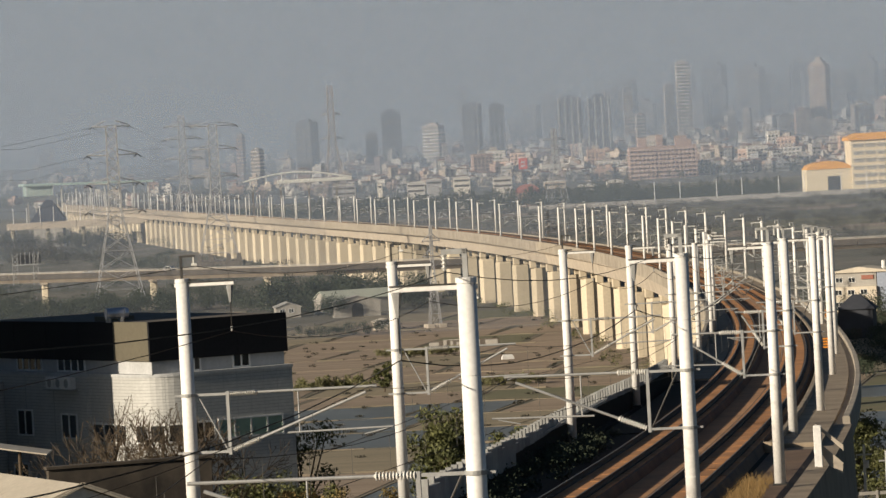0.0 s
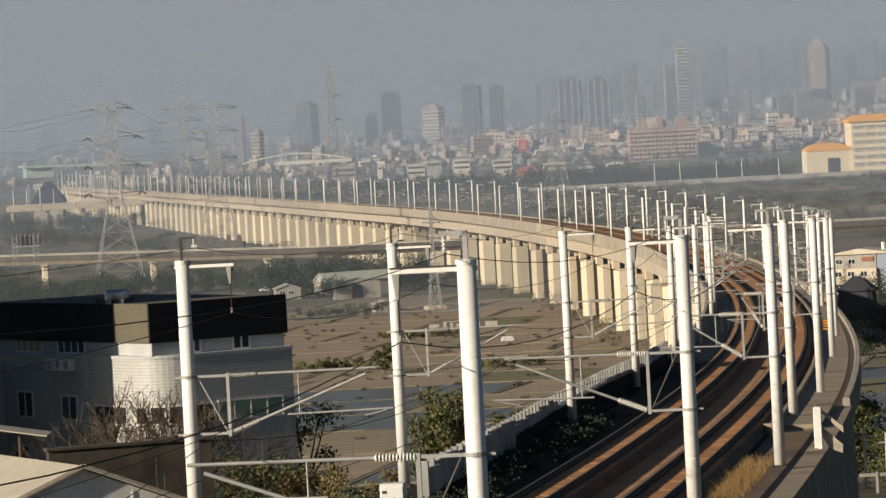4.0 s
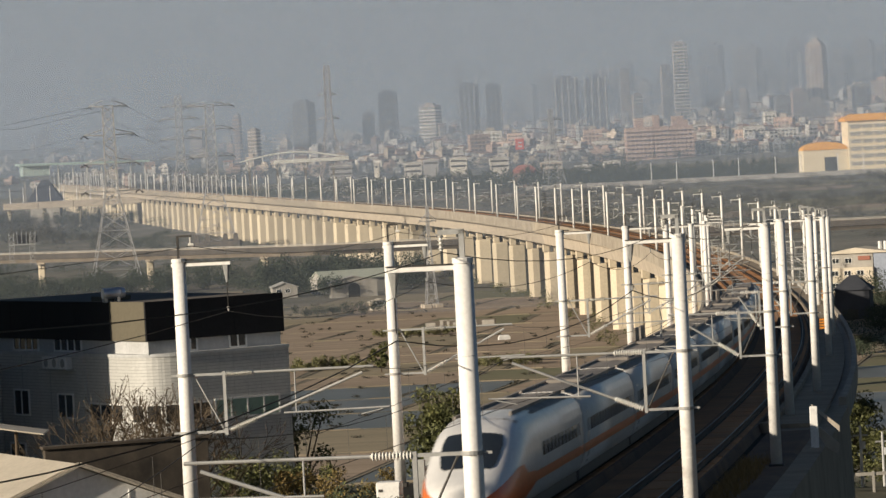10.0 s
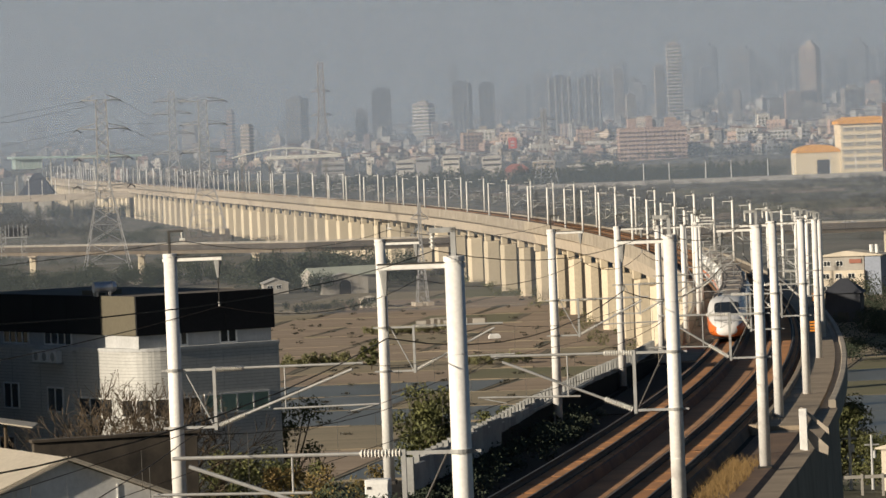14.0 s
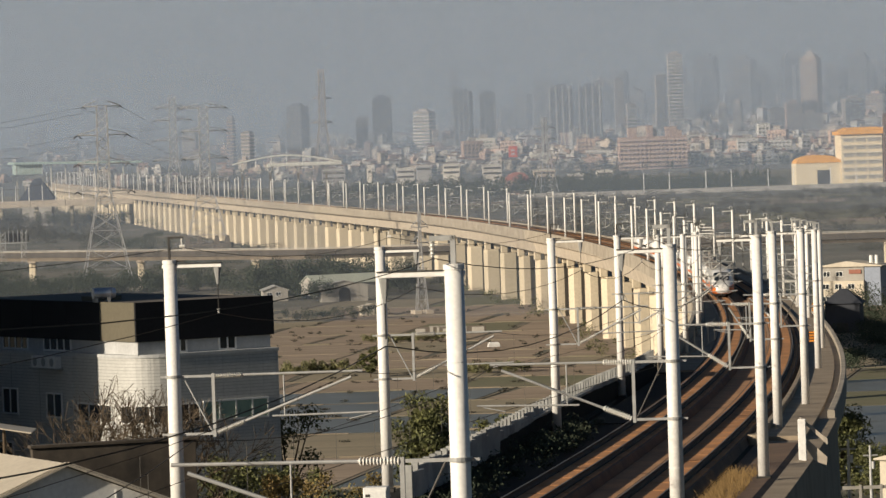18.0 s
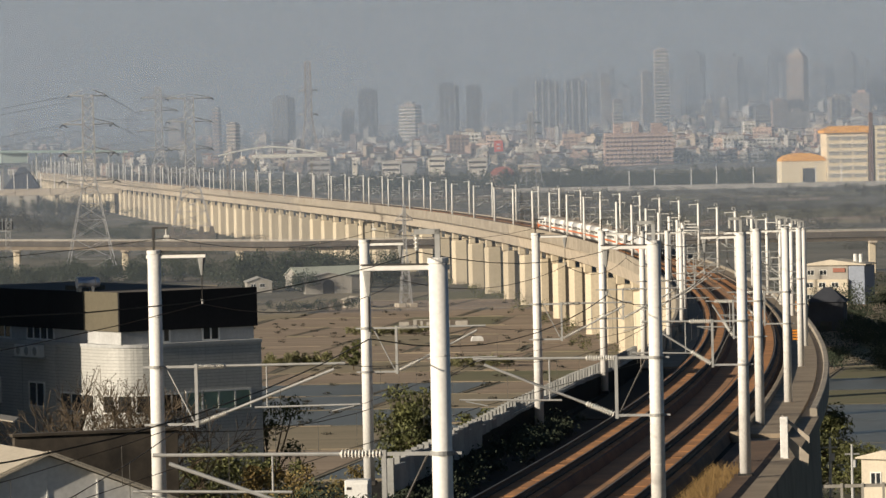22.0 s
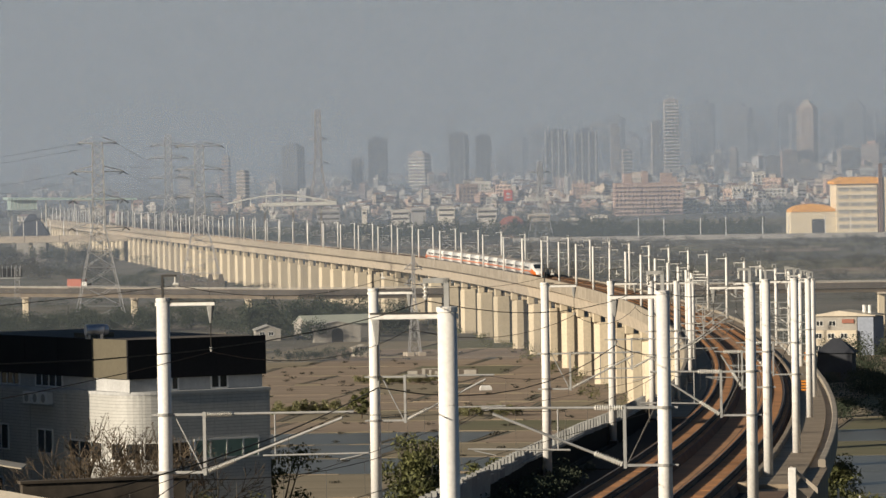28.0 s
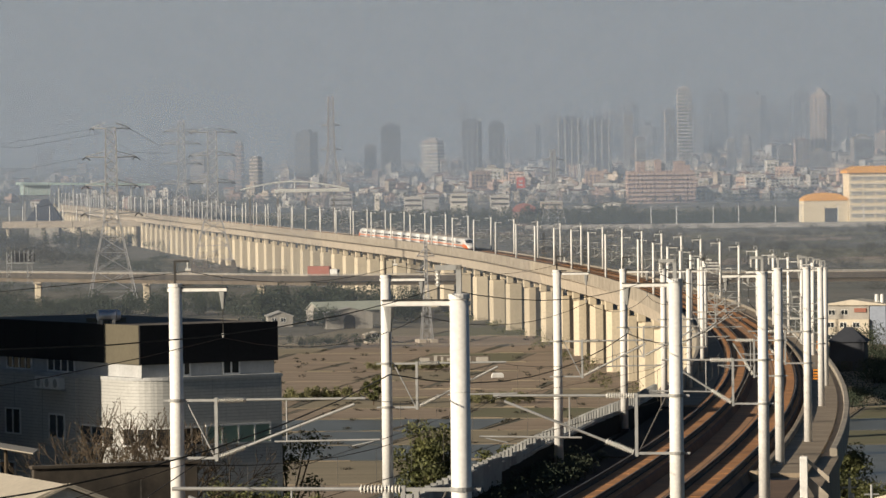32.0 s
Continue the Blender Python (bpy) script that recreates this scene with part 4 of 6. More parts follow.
SHEET_GREY = mat("grey_sheet", (0.46, 0.45, 0.42), (0.34, 0.33, 0.30), 0.6, scale=0.5, fine=5, amount=0.7, streak=True)
SHEET_WHITE = mat("white_sheet", (0.80, 0.80, 0.78), (0.62, 0.61, 0.58), 0.6, scale=0.5, fine=5, amount=0.7, streak=True)
SHEET_GREEN = mat("pale_green_sheet", (0.50, 0.53, 0.44), (0.40, 0.42, 0.35), 0.6, scale=0.2, fine=3, amount=0.6)
YARD_WALL = mat("mottled_yard_wall", (0.095, 0.078, 0.060), (0.028, 0.024, 0.02), 0.95, scale=0.6, fine=5, amount=1.0)
FARM_WALL = mat("dull_farm_wall", (0.40, 0.38, 0.345), (0.26, 0.245, 0.22), 0.85, scale=0.3, fine=3, amount=0.7, streak=True)
OLD_WALL = mat("old_concrete_wall", (0.15, 0.13, 0.11), (0.09, 0.078, 0.065), 0.95, scale=0.5, fine=5, amount=0.9, streak=True)


def window(parent, x, z, w, h, face, panes=2, pane=None):
    """A framed window in the wall plane of face (a matrix whose y looks out of the wall); x, z its lower left corner."""
    s, t = Shape(), 0.10
    s.box(x, x + w, 0.0, 0.09, z, z + t, face).box(x, x + w, 0.0, 0.09, z + h - t, z + h, face)
    s.box(x, x + t, 0.0, 0.085, z + t, z + h - t, face).box(x + w - t, x + w, 0.0, 0.085, z + t, z + h - t, face)
    for i in range(1, panes):
        c = x + w * i / panes
        s.box(c - t / 2, c + t / 2, 0.0, 0.08, z + t, z + h - t, face)
    ob = part("window", s, FRAME, parent)
    for i in range(panes):
        part("pane", Shape().box(x + w * i / panes + t / 2, x + w * (i + 1) / panes - t / 2, 0.01, 0.03, z + t, z + h - t, face), pane or PANE, ob)
    return ob


# the house below the hill: rounded tiled lower floors, a black clad top
house = thing("house", "white tiled house with a rounded corner and black clad top floor", "house", m=pose(-18.4, 275.0, 18.0, 0, 0, 31.6))
corner = [(-0.5 + 2.4 - 2.4 * math.cos(a), -0.7 + 2.4 - 2.4 * math.sin(a)) for a in [math.pi / 2 * i / 10 for i in range(11)]]
outline = corner + [(9.4, -0.7), (9.4, 24.0), (-0.5, 24.0)]
part("lower_wall", Shape().loft([[(x, y, z) for x, y in outline] for z in (-1.0, 13.35)]), TILE, house)
ledge = [(x + (0.05 if x > 8 else -0.05), y + (0.05 if y > 20 else -0.05)) for x, y in outline]
part("ledge", Shape().loft([[(x, y, z) for x, y in ledge] for z in (13.35, 13.55)]), PLASTER, house)
part("upper_wall", Shape().box(0.0, 9.3, 0.0, 24.0, 13.5, 16.6, edge=0.03), PLASTER, house)
for a, b in ((0.0, 4.6), (4.6, 9.2), (9.2, 13.8), (13.8, 18.4), (18.4, 24.0)):
    part("cladding", Shape().box(-0.16, -0.004, a + 0.01, b - 0.01, 14.34, 16.75, edge=0.01), CLAD_BROWN if a == 0.0 else CLAD, house, "tan cladding panel" if a == 0.0 else "black cladding panel")
for a, b in ((-0.16, 3.0), (3.0, 6.0), (6.0, 9.5)):
    part("cladding", Shape().box(a + 0.005, b - 0.005, -0.16, -0.004, 14.34, 16.75, edge=0.01), CLAD, house, "black cladding panel")
part("roof", Shape().box(-0.1, 9.4, -0.1, 24.0, 16.604, 16.7), OLD_WALL, house)
part("roof_hatch", Shape().box(1.2, 3.0, 7.6, 9.6, 16.7, 17.0, edge=0.03), CLAD_BROWN, house, "low tan roof hatch")
left_face = Matrix(((0, -1, 0, 0), (-1, 0, 0, 0), (0, 0, 1, 0), (0, 0, 0, 1)))
right_face = Matrix(((1, 0, 0, 0), (0, -1, 0, 0), (0, 0, 1, 0), (0, 0, 0, 1)))
for x, z, w, h in ((-12.6, 13.57, 3.8, 0.95), (-18.4, 13.57, 3.6, 0.95)):
    window(house, x, z, w, h, Matrix.Translation((0, 0, 0)) @ left_face, 4)
lower = Matrix.Translation((-0.5, 0, 0)) @ left_face
for x, z, w, h in ((-11.5, 9.4, 2.2, 1.6), (-17.7, 9.45, 2.2, 1.7), (-7.2, 9.3, 4.6, 1.2), (-12.5, 6.2, 2.3, 1.5), (-18.6, 6.2, 2.2, 1.5)):
    window(house, x, z, w, h, lower, 3 if w > 3 else 2)
for x, z, w, h in ((5.6, 13.56, 1.25, 0.98), (2.4, 13.56, 1.0, 0.98)):
    window(house, x, z, w, h, right_face, 2)
low_right = Matrix.Translation((0, -0.7, 0)) @ right_face
for a in (18, 45, 72):
    c, s = math.cos(radians(a)), math.sin(radians(a))
    bay = Matrix(((s, -c, 0, -0.5 + 2.4 - 2.4 * c), (-c, -s, 0, -0.7 + 2.4 - 2.4 * s), (0, 0, 1, 0), (0, 0, 0, 1)))
    window(house, -0.52, 9.3, 1.04, 1.2, bay, 1)
window(house, 2.2, 9.3, 1.6, 1.2, low_right, 2)
window(house, 4.0, 9.3, 4.6, 1.25, low_right, 4, PANE_GREEN)
for k in range(3):
    unit = part("air_conditioner", Shape().box(-0.95, -0.5, 9.3 + k * 1.15, 10.35 + k * 1.15, 12.55, 13.3, edge=0.03), FRAME, house, "white air conditioning unit")
    part("fan_grille", Shape().rod((-0.96, 9.8 + k * 1.15, 12.92), (-0.94, 9.8 + k * 1.15, 12.92), 0.28, n=12), STEEL, unit)
part("unit_shelf", Shape().box(-1.0, -0.5, 9.1, 12.9, 12.45, 12.55), STEEL, house)
part("tile_pilaster", Shape().box(-0.75, -0.5, 7.4, 8.2, -1, 13.3), TILE, house)
part("side_wing", Shape().box(-2.6, -0.5, 19.5, 24.0, -1, 12.9, edge=0.05), TILE, house)

tank = thing("water_tank", "stainless steel water tank lying on a house roof", "water tank", m=pose(-20.55, 279.2, 34.72, 0, 0, 20))
part("barrel", Shape().rod((-0.8, 0, 0.55), (0.3, 0, 0.55), 0.34, n=18), CHROME, tank)
part("barrel", Shape().rod((0.34, 0, 0.55), (0.62, 0, 0.55), 0.37, 0.28, n=18), CHROME, tank)
for x in (-0.65, 0.15):
    part("cradle", Shape().box(x - 0.08, x + 0.08, -0.35, 0.35, 0.0, 0.3), STEEL, tank)

# its neighbour, whose shadow lies on the house
side_sun, q = Vector((-math.sin(radians(SUN_SIDE)), -math.cos(radians(SUN_SIDE)))), Vector((-math.cos(radians(SUN_SIDE)), math.sin(radians(SUN_SIDE))))
base = Vector((-20.62, 278.75)) + side_sun * 11.0
ring = [base, base + q * 34, base + q * 34 + side_sun * 14, base + side_sun * 14]
block = thing("neighbour_house", "tall grey neighbouring house shading the white one", "house")
part("wall", Shape().loft([[(p.x, p.y, z) for p in ring] for z in (17.0, 47.0)]), PLASTER, block)
part("roof", Shape().loft([[(p.x, p.y, z) for p in ring] for z in (47.004, 47.25)]), OLD_WALL, block)

shed = thing("shed", "gabled shed with a cream sheet roof and grey sheet front", "shed", m=pose(-14.95, 178.0, 18.35, 0, 0, 24))
part("front", Shape().loft([[(-5.5, y, 0), (5.5, y, 0), (5.5, y, 11.1), (0, y, 13.3), (-5.5, y, 11.1)] for y in (0.0, 0.12)]), SHEET_WHITE, shed)
part("body", Shape().loft([[(-5.4, y, 0), (5.4, y, 0), (5.4, y, 11.0), (0, y, 13.2), (-5.4, y, 11.0)] for y in (0.13, 16.0)]), SHEET_GREY, shed)
for d in (-1, 1):
    part("roof", Shape().loft([[(0, y, 13.34), (d * 5.9, y, 11.0), (d * 5.9, y, 11.1), (0, y, 13.44)] for y in (-0.35, 16.3)]), SHEET, shed, "cream sheet roof")
    for k in range(1):
        part("roof_rib", Shape().loft([[(d * 0.05, y, 13.44), (d * 5.9, y, 11.11), (d * 5.9, y, 11.17), (d * 0.05, y, 13.5)] for y in (-0.3 + k * 3.2, -0.22 + k * 3.2)]), SHEET, shed)
for x in (-4.2, -2.1, 0.0, 2.1, 4.2):
    part("seam", Shape().box(x - 0.03, x + 0.03, -0.04, 0.0, 0.0, 13.1 - abs(x) * 0.4), SHEET_WHITE, shed)

yard = thing("yard_wall", "dark mottled concrete yard wall", "wall", kind="structure")
skew = pose(-15.55, 205.0, 0, 0, 0, 19)
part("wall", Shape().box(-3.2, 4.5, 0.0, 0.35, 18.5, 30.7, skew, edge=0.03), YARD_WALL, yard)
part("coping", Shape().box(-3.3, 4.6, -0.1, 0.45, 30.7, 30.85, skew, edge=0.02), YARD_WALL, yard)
# the end gets pale plaster, so its sunlit look is in the colour
part("return_wall", Shape().box(-19.2, -18.9, 196.0, 202.6, 18.5, 30.5, edge=0.03), PLASTER, yard, "end of the wall, coloured pale as if sunlit")
canopy = thing("canopy", "small pale sheet canopy on a post", "canopy", m=pose(-20.6, 210.0, 19.0))
part("roof", Shape().loft([[(-1.2, y, 12.6), (1.6, y, 12.1), (1.6, y, 12.16), (-1.2, y, 12.66)] for y in (-1.5, 1.5)]), SHEET, canopy)
part("post", Shape().rod((0.2, 0, -1), (0.2, 0, 12.4), 0.08), BARK, canopy)
tree(-18.6, 209.0, 11.3, 1.8, 26, LEAF_DRY, "thin yellowing tree behind the yard wall", 8, 60, 0.07)
bare_tree(-16.2, 235.0, 23.0, 9.2, 4.4, 31)
bare_tree(-18.1, 232.0, 23.0, 8.4, 4.0, 32)
bare_tree(-14.4, 238.0, 23.0, 8.0, 3.0, 33)
bare_tree(-15.2, 236.0, 23.0, 8.8, 5.0, 34)
bare_tree(-16.9, 239.0, 23.0, 8.6, 5.0, 35)
bare_tree(-13.2, 240.0, 23.0, 8.4, 4.0, 36)
tree(-0.77, 255.0, 10.8, 4.6, 22, LEAF, "dense olive green tree beside the railway", 54, 260, 0.115)
tree(2.85, 262.0, 9.2, 3.0, 23, LEAF, "small dark green tree beside the railway", 24, 200, 0.11)
tree(-9.9, 286.0, 8.8, 5.4, 24, LEAF, "dark slender tree beside the white house", 30, 110, 0.12)
for i, (x, y, h, w) in enumerate(((-11.9, 252, 7.4, 4.0), (-13.6, 248, 7.0, 3.4), (-10.2, 250, 7.6, 3.6), (-9.0, 246, 6.6, 3.0))):
    tree(x, y, h, w, 60 + i, LEAF if i < 3 else LEAF_DRY, "dark bush at the foot of the white house", 26, 130, 0.11)
for i, (x, y, h, w) in enumerate(((-7.7, 197, 8.6, 2.4), (-6.3, 196, 9.2, 2.6), (-4.9, 198, 9.6, 2.6), (-5.6, 192, 8.2, 2.4), (-8.8, 195, 7.6, 2.2), (-7.0, 190, 7.4, 2.2))):
    tree(x, y, h, w, 70 + i, (LEAF, LEAF_DRY, LEAF)[i % 3], "dense bush on the railway bank", 30, 150, 0.085)
tree(-8.4, 262.0, 6.4, 3.8, 25, LEAF, "dark bushy tree beside the white house", 26, 120, 0.13)
for i, (x, y, h, w) in enumerate(((-5.2, 205, 9.6, 3.2), (-3.4, 214, 8.6, 3.0), (-7.4, 200, 9.2, 2.6), (-9.4, 150, 10.6, 2.6), (-6.6, 232, 7.6, 3.0))):
    tree(x, y, h, w, 40 + i, LEAF_DRY if i != 3 else LEAF, "yellowing bush on the railway bank", 18, 110, 0.09)

box = thing("trackside_cabinet", "white trackside equipment cabinet", "cabinet", m=pose(*on_line(166, -7.4, 0.1), 0, 0, heading(166)))
part("body", Shape().box(-0.45, 0.45, -0.4, 0.4, 0.0, 1.25, edge=0.03), FRAME, box)
part("door", Shape().box(-0.4, 0.4, -0.43, -0.4, 0.12, 1.12), FRAME, box)
part("hinge", Shape().box(-0.36, -0.2, -0.45, -0.43, 0.9, 1.0), DARK_STEEL, box)

# ---- right-hand side below the line ----
wing = thing("wing_wall", "pale slanting concrete wing wall with a broken rail at the bridge end", "wing wall", kind="structure")
m = pose(*on_line(201, 6.85, -0.15), 0, 0, heading(201)) @ Matrix.Scale(0.8, 4)
part("post", Shape().box(-0.3, 0.14, -0.5, -0.15, -0.1, 2.5, edge=0.03), MAST, wing).matrix_basis = m
part("panel", Shape().loft([[(0.0, y, 1.5), (0.0, y, 1.05), (0.5, y, 0.2), (1.2, y, -0.3), (1.25, y, 0.35)] for y in (0.0, 0.2)]), CONCRETE, wing, "slanting broken panel").matrix_basis = m
part("coping", Shape().loft([[(-0.2, y, 2.47), (1.3, y, 1.0), (1.3, y, 1.35), (-0.2, y, 2.6)] for y in (-0.04, 0.24)]), CONCRETE, wing).matrix_basis = m
part("rail", Shape().rod((-0.2, -0.4, 0.15), (-0.75, -2.4, -0.1), 0.12).rod((-0.75, -2.4, -0.1), (-0.2, -3.2, -0.25), 0.1), CONCRETE, wing, "broken kerb piece").matrix_basis = m
WARN_A = mat("warning_orange", (0.75, 0.27, 0.02), None, 0.5, bump=0)
for y, off in ((322.5, 4.75), (435.0, 5.42)):
    sign = thing("warning_plate", "small plate with orange and dark stripes fixed to a mast", "sign", "striped plates")
    sign.matrix_basis = pose(*on_line(y, off, 2.1), 0, 0, heading(y))
    part("board", Shape().box(-0.21, 0.21, -0.03, 0.0, 0, 0.8, edge=0.01), DARK_STEEL, sign)
    for k in range(4):
        part("stripe", Shape().box(-0.2, 0.2, -0.04, -0.03, 0.04 + k * 0.2, 0.15 + k * 0.2), WARN_A, sign)
    part("clamp", Shape().box(0.18, 0.3, -0.02, 0.05, 0.35, 0.45), STEEL, sign)
grass = Shape()
grng = np.random.default_rng(8)
for _ in range(900):
    p = on_line(166 + 24 * grng.random(), 4.3 + 1.1 * grng.random() ** 2, 0.08)
    h, d = 0.2 + 0.4 * grng.random(), grng.normal(size=2) * 0.2
    grass.add([p + Vector((-0.02, 0, 0)), p + Vector((0.02, 0, 0)), p + Vector((d[0], d[1], h))], [(0, 1, 2)])
tagged(new("dry_grass", grass.mesh("dry_grass", DRY_GRASS)), "dry yellow grass growing along the walkway", "grass", "", "stuff")
scrub, srng = Shape(), np.random.default_rng(77)
spots = []
for _ in range(150):
    y = 128 + 110 * srng.random()
    w = 0.35 + 0.55 * srng.random()
    spots.append((tuple(on_line(y, -6.8 + 2.2 * srng.random() ** 1.6, 0.1 + w * 0.4)), (w, w, w * 0.75)))
for _ in range(70):
    y = 124 + 36 * srng.random()
    spots.append((tuple(on_line(y, -8.4 + 1.9 * srng.random(), 0.5 + 0.9 * srng.random())), (0.9, 0.9, 0.75)))
leaf_cloud(scrub, srng, spots, 110, 0.08)
tagged(new("scrub", scrub.mesh("scrub", WOODS)), "dark scrub growing between the barrier and the track", "bushes", "", "stuff")
tree(39.2, 452.0, 10.2, 7.4, 27, LEAF, "dark green tree below the viaduct", 70, 170, 0.17)
tree(43.0, 444.0, 6.0, 5.0, 28, LEAF, "green bush below the viaduct", 40, 130, 0.15)
cottage = thing("cottage", "small cream walled cottage below the viaduct", "house", m=pose(42.3, 416.0, height(43, 418) - 0.3, 0, 0, -38))
part("wall", Shape().box(-2.6, 4, 0, 6, 0, 4.0, edge=0.03), SHEET, cottage)
part("roof", Shape().loft([[(-3.0, y, 4.0), (4.3, y, 4.0), (4.3, y, 4.15), (0.6, y, 5.0), (-3.0, y, 4.15)] for y in (-0.4, 6.4)]), SHEET, cottage)
window(cottage, -1.6, 1.6, 1.2, 1.2, right_face, 2)
fence = thing("yard_fence", "low concrete fence of a yard", "fence", kind="structure")
part("rail", Shape().box(30.0, 46.0, 409.8, 410.0, height(38, 410) + 1.4, height(38, 410) + 1.7), FARM_WALL, fence)
for i in range(9):
    part("post", Shape().box(30.0 + i * 1.9, 30.2 + i * 1.9, 409.7, 410.1, height(30 + i * 1.9, 410) - 0.3, height(38, 410) + 1.8), FARM_WALL, fence)
for x, y, h in ((37.6, 420.0, 6.2), (40.4, 428.0, 6.0)):
    pole = thing("utility_pole", "grey concrete utility pole with a crossarm", "pole", "utility poles", pose(x, y, height(x, y) - 0.4))
    part("shaft", Shape().rod((0, 0, 0), (0, 0, h), 0.16, 0.11), PLASTER, pole)
    part("crossarm", Shape().box(-0.7, 0.7, -0.06, 0.06, h - 1.0, h - 0.85), STEEL, pole)
    part("transformer", Shape().rod((0.25, 0, h - 2.2), (0.25, 0, h - 1.5), 0.18, n=10), PLASTER, pole)


# ---- farm buildings on the plain ----
def farm(x, y, w, deep, tall, roof_h, turn, wall, roof, label, arch=False):
    ob = thing("farm_building", label, "building", m=pose(x, y, height(x, y), 0, 0, turn))
    part("wall", Shape().loft([[(-w / 2, yy, -0.5), (w / 2, yy, -0.5), (w / 2, yy, tall), (0, yy, tall + roof_h), (-w / 2, yy, tall)] for yy in (0.0, deep)]), wall, ob)
    for d in (-1, 1):
        part("roof", Shape().loft([[(0, yy, tall + roof_h + 0.05), (d * (w / 2 + 0.4), yy, tall - 0.1), (d * (w / 2 + 0.4), yy, tall + 0.1), (0, yy, tall + roof_h + 0.25)]
                                   for yy in (-0.4, deep + 0.4)]), roof, ob)
    if arch:
        part("arched_door", Shape().loft([[(-1.6, yy, 0), (1.6, yy, 0), (1.6, yy, 2.6)] + [(1.6 * math.cos(a), yy, 2.6 + 1.4 * math.sin(a)) for a in (0.4, 0.8, 1.2, 1.57, 1.94, 2.34, 2.74)] + [(-1.6, yy, 2.6)] for yy in (-0.06, 0.0)]), DARK_STEEL, ob, "dark arched doorway")
    else:
        for k in range(max(2, int(w / 4))):
            window(ob, -w / 2 + 1 + k * (w - 2) / max(2, int(w / 4)), 1.4, 1.5, 1.2, right_face, 2)
    return ob


farm(-26.0, 1258, 13.0, 4, 4.4, 1.4, 10, FARM_WALL, SHEET_GREY, "pale farm building with a dark arched doorway", True)
farm(-18.0, 1300, 10.0, 21, 4.2, 2.2, 114, FARM_WALL, SHEET_GREEN, "long low farm building with a pale green sheet roof")
farm(-46.0, 1280, 7.0, 10, 3.0, 1.2, 6, FARM_WALL, SHEET_GREY, "small grey farm house")
farm(-17.0, 1150, 4.5, 4, 2.2, 0.6, 15, SHEET, SHEET, "little field hut among brown plots")
ruin = thing("ruined_wall", "low whitewashed ruin of a field building", "ruin", m=pose(2.0, 1026.0, 0, 0, 0, -6))
for x0, x1, h in ((-7.5, -5.2, 1.3), (-4.2, -3.4, 1.7), (-2.6, -2.0, 1.5), (-1.2, 0.9, 1.2), (1.9, 2.5, 1.7), (3.6, 4.2, 1.6), (5.4, 8.2, 1.4)):
    part("wall", Shape().box(x0, x1, 0, 0.3, -0.3, h, edge=0.05), FARM_WALL, ruin)
part("back_wall", Shape().box(-7.5, 8.2, 3.5, 3.8, -0.3, 1.5, edge=0.05), OLD_WALL, ruin)
part("lintel", Shape().box(-4.3, 2.6, -0.05, 0.35, 1.7, 1.85), FARM_WALL, ruin)
heap = thing("covered_heap", "small heap under a white sheet in the fields", "heap", m=pose(11.3, 951.5, 0.1, 0, 0, 12))
part("sheet", Shape().loft([[(-1.3 * k, -0.7 * k, z), (1.3 * k, -0.6 * k, z), (1.2 * k, 0.6 * k, z), (-1.2 * k, 0.7 * k, z)] for k, z in ((1.0, 0.0), (0.95, 0.6), (0.7, 1.0))]), SHEET_WHITE, heap)
CREAM = mat("cream_wall", (0.64, 0.57, 0.46), (0.50, 0.44, 0.35), 0.85, scale=0.3, fine=2, amount=0.6, streak=True)
BLUE_WALL = mat("blue_grey_wall", (0.30, 0.34, 0.42), (0.24, 0.27, 0.33), 0.85, scale=0.3, fine=2)
villa = thing("farmhouse", "three-storey cream farmhouse with a cream sheet roof and water tanks", "house", m=pose(93.0, 1106.0, 0, 0, 0, -20))
part("wall", Shape().box(0, 11.5, 0, 10, -0.5, 6.2, edge=0.05), CREAM, villa)
part("upper_wall", Shape().box(0, 11.3, 1.2, 10, 6.2, 9.6, edge=0.05), FARM_WALL, villa)
part("side_wall", Shape().box(11.5, 15.5, 1.0, 11, -0.5, 9.4, edge=0.05), BLUE_WALL, villa)
part("roof", Shape().loft([[(-0.4, y, 9.6), (16, y, 9.6), (16, y, 9.8), (7, y, 11.0), (-0.4, y, 9.8)] for y in (0.6, 11.4)]), SHEET, villa)
for z in (1.2, 4.2):
    for x in (1.0, 4.2, 7.4):
        window(villa, x, z, 1.8, 1.3, right_face, 2)
for x in (1.0, 4.2):
    window(villa, x, 7.2, 1.8, 1.3, Matrix.Translation((0, 1.2, 0)) @ right_face, 2)
part("porch", Shape().box(7.6, 10.6, 0.9, 1.196, 7.9, 8.9), mat("red_cloth", (0.34, 0.14, 0.10), None, 0.8), villa, "reddish balcony screen")
for x in (12.0, 13.4):
    part("water_tank", Shape().rod((x, 6, 9.9), (x, 6, 12.2), 0.5, n=12), FRAME, villa)


# dark outbuilding in front of the farmhouse
SLATE = mat("dark_slate_roof", (0.045, 0.05, 0.062), (0.03, 0.034, 0.045), 0.8, scale=0.4, fine=4, amount=0.8)
barn = thing("barn", "tall barn with a dark hipped roof in front of the farmhouse", "barn", m=pose(85.7, 960.0, 0, 0, 0, -12))
part("wall", Shape().box(-3.7, 3.7, 0, 7, -0.5, 6.3, edge=0.05), SLATE, barn)
part("roof", Shape().add([(-4.3, -0.5, 6.3), (4.3, -0.5, 6.3), (4.3, 7.5, 6.3), (-4.3, 7.5, 6.3), (-0.8, 3.0, 9.4), (0.8, 3.0, 9.4)], [(0, 1, 5, 4), (1, 2, 5), (2, 3, 4, 5), (3, 0, 4), (3, 2, 1, 0)]), SLATE, barn)
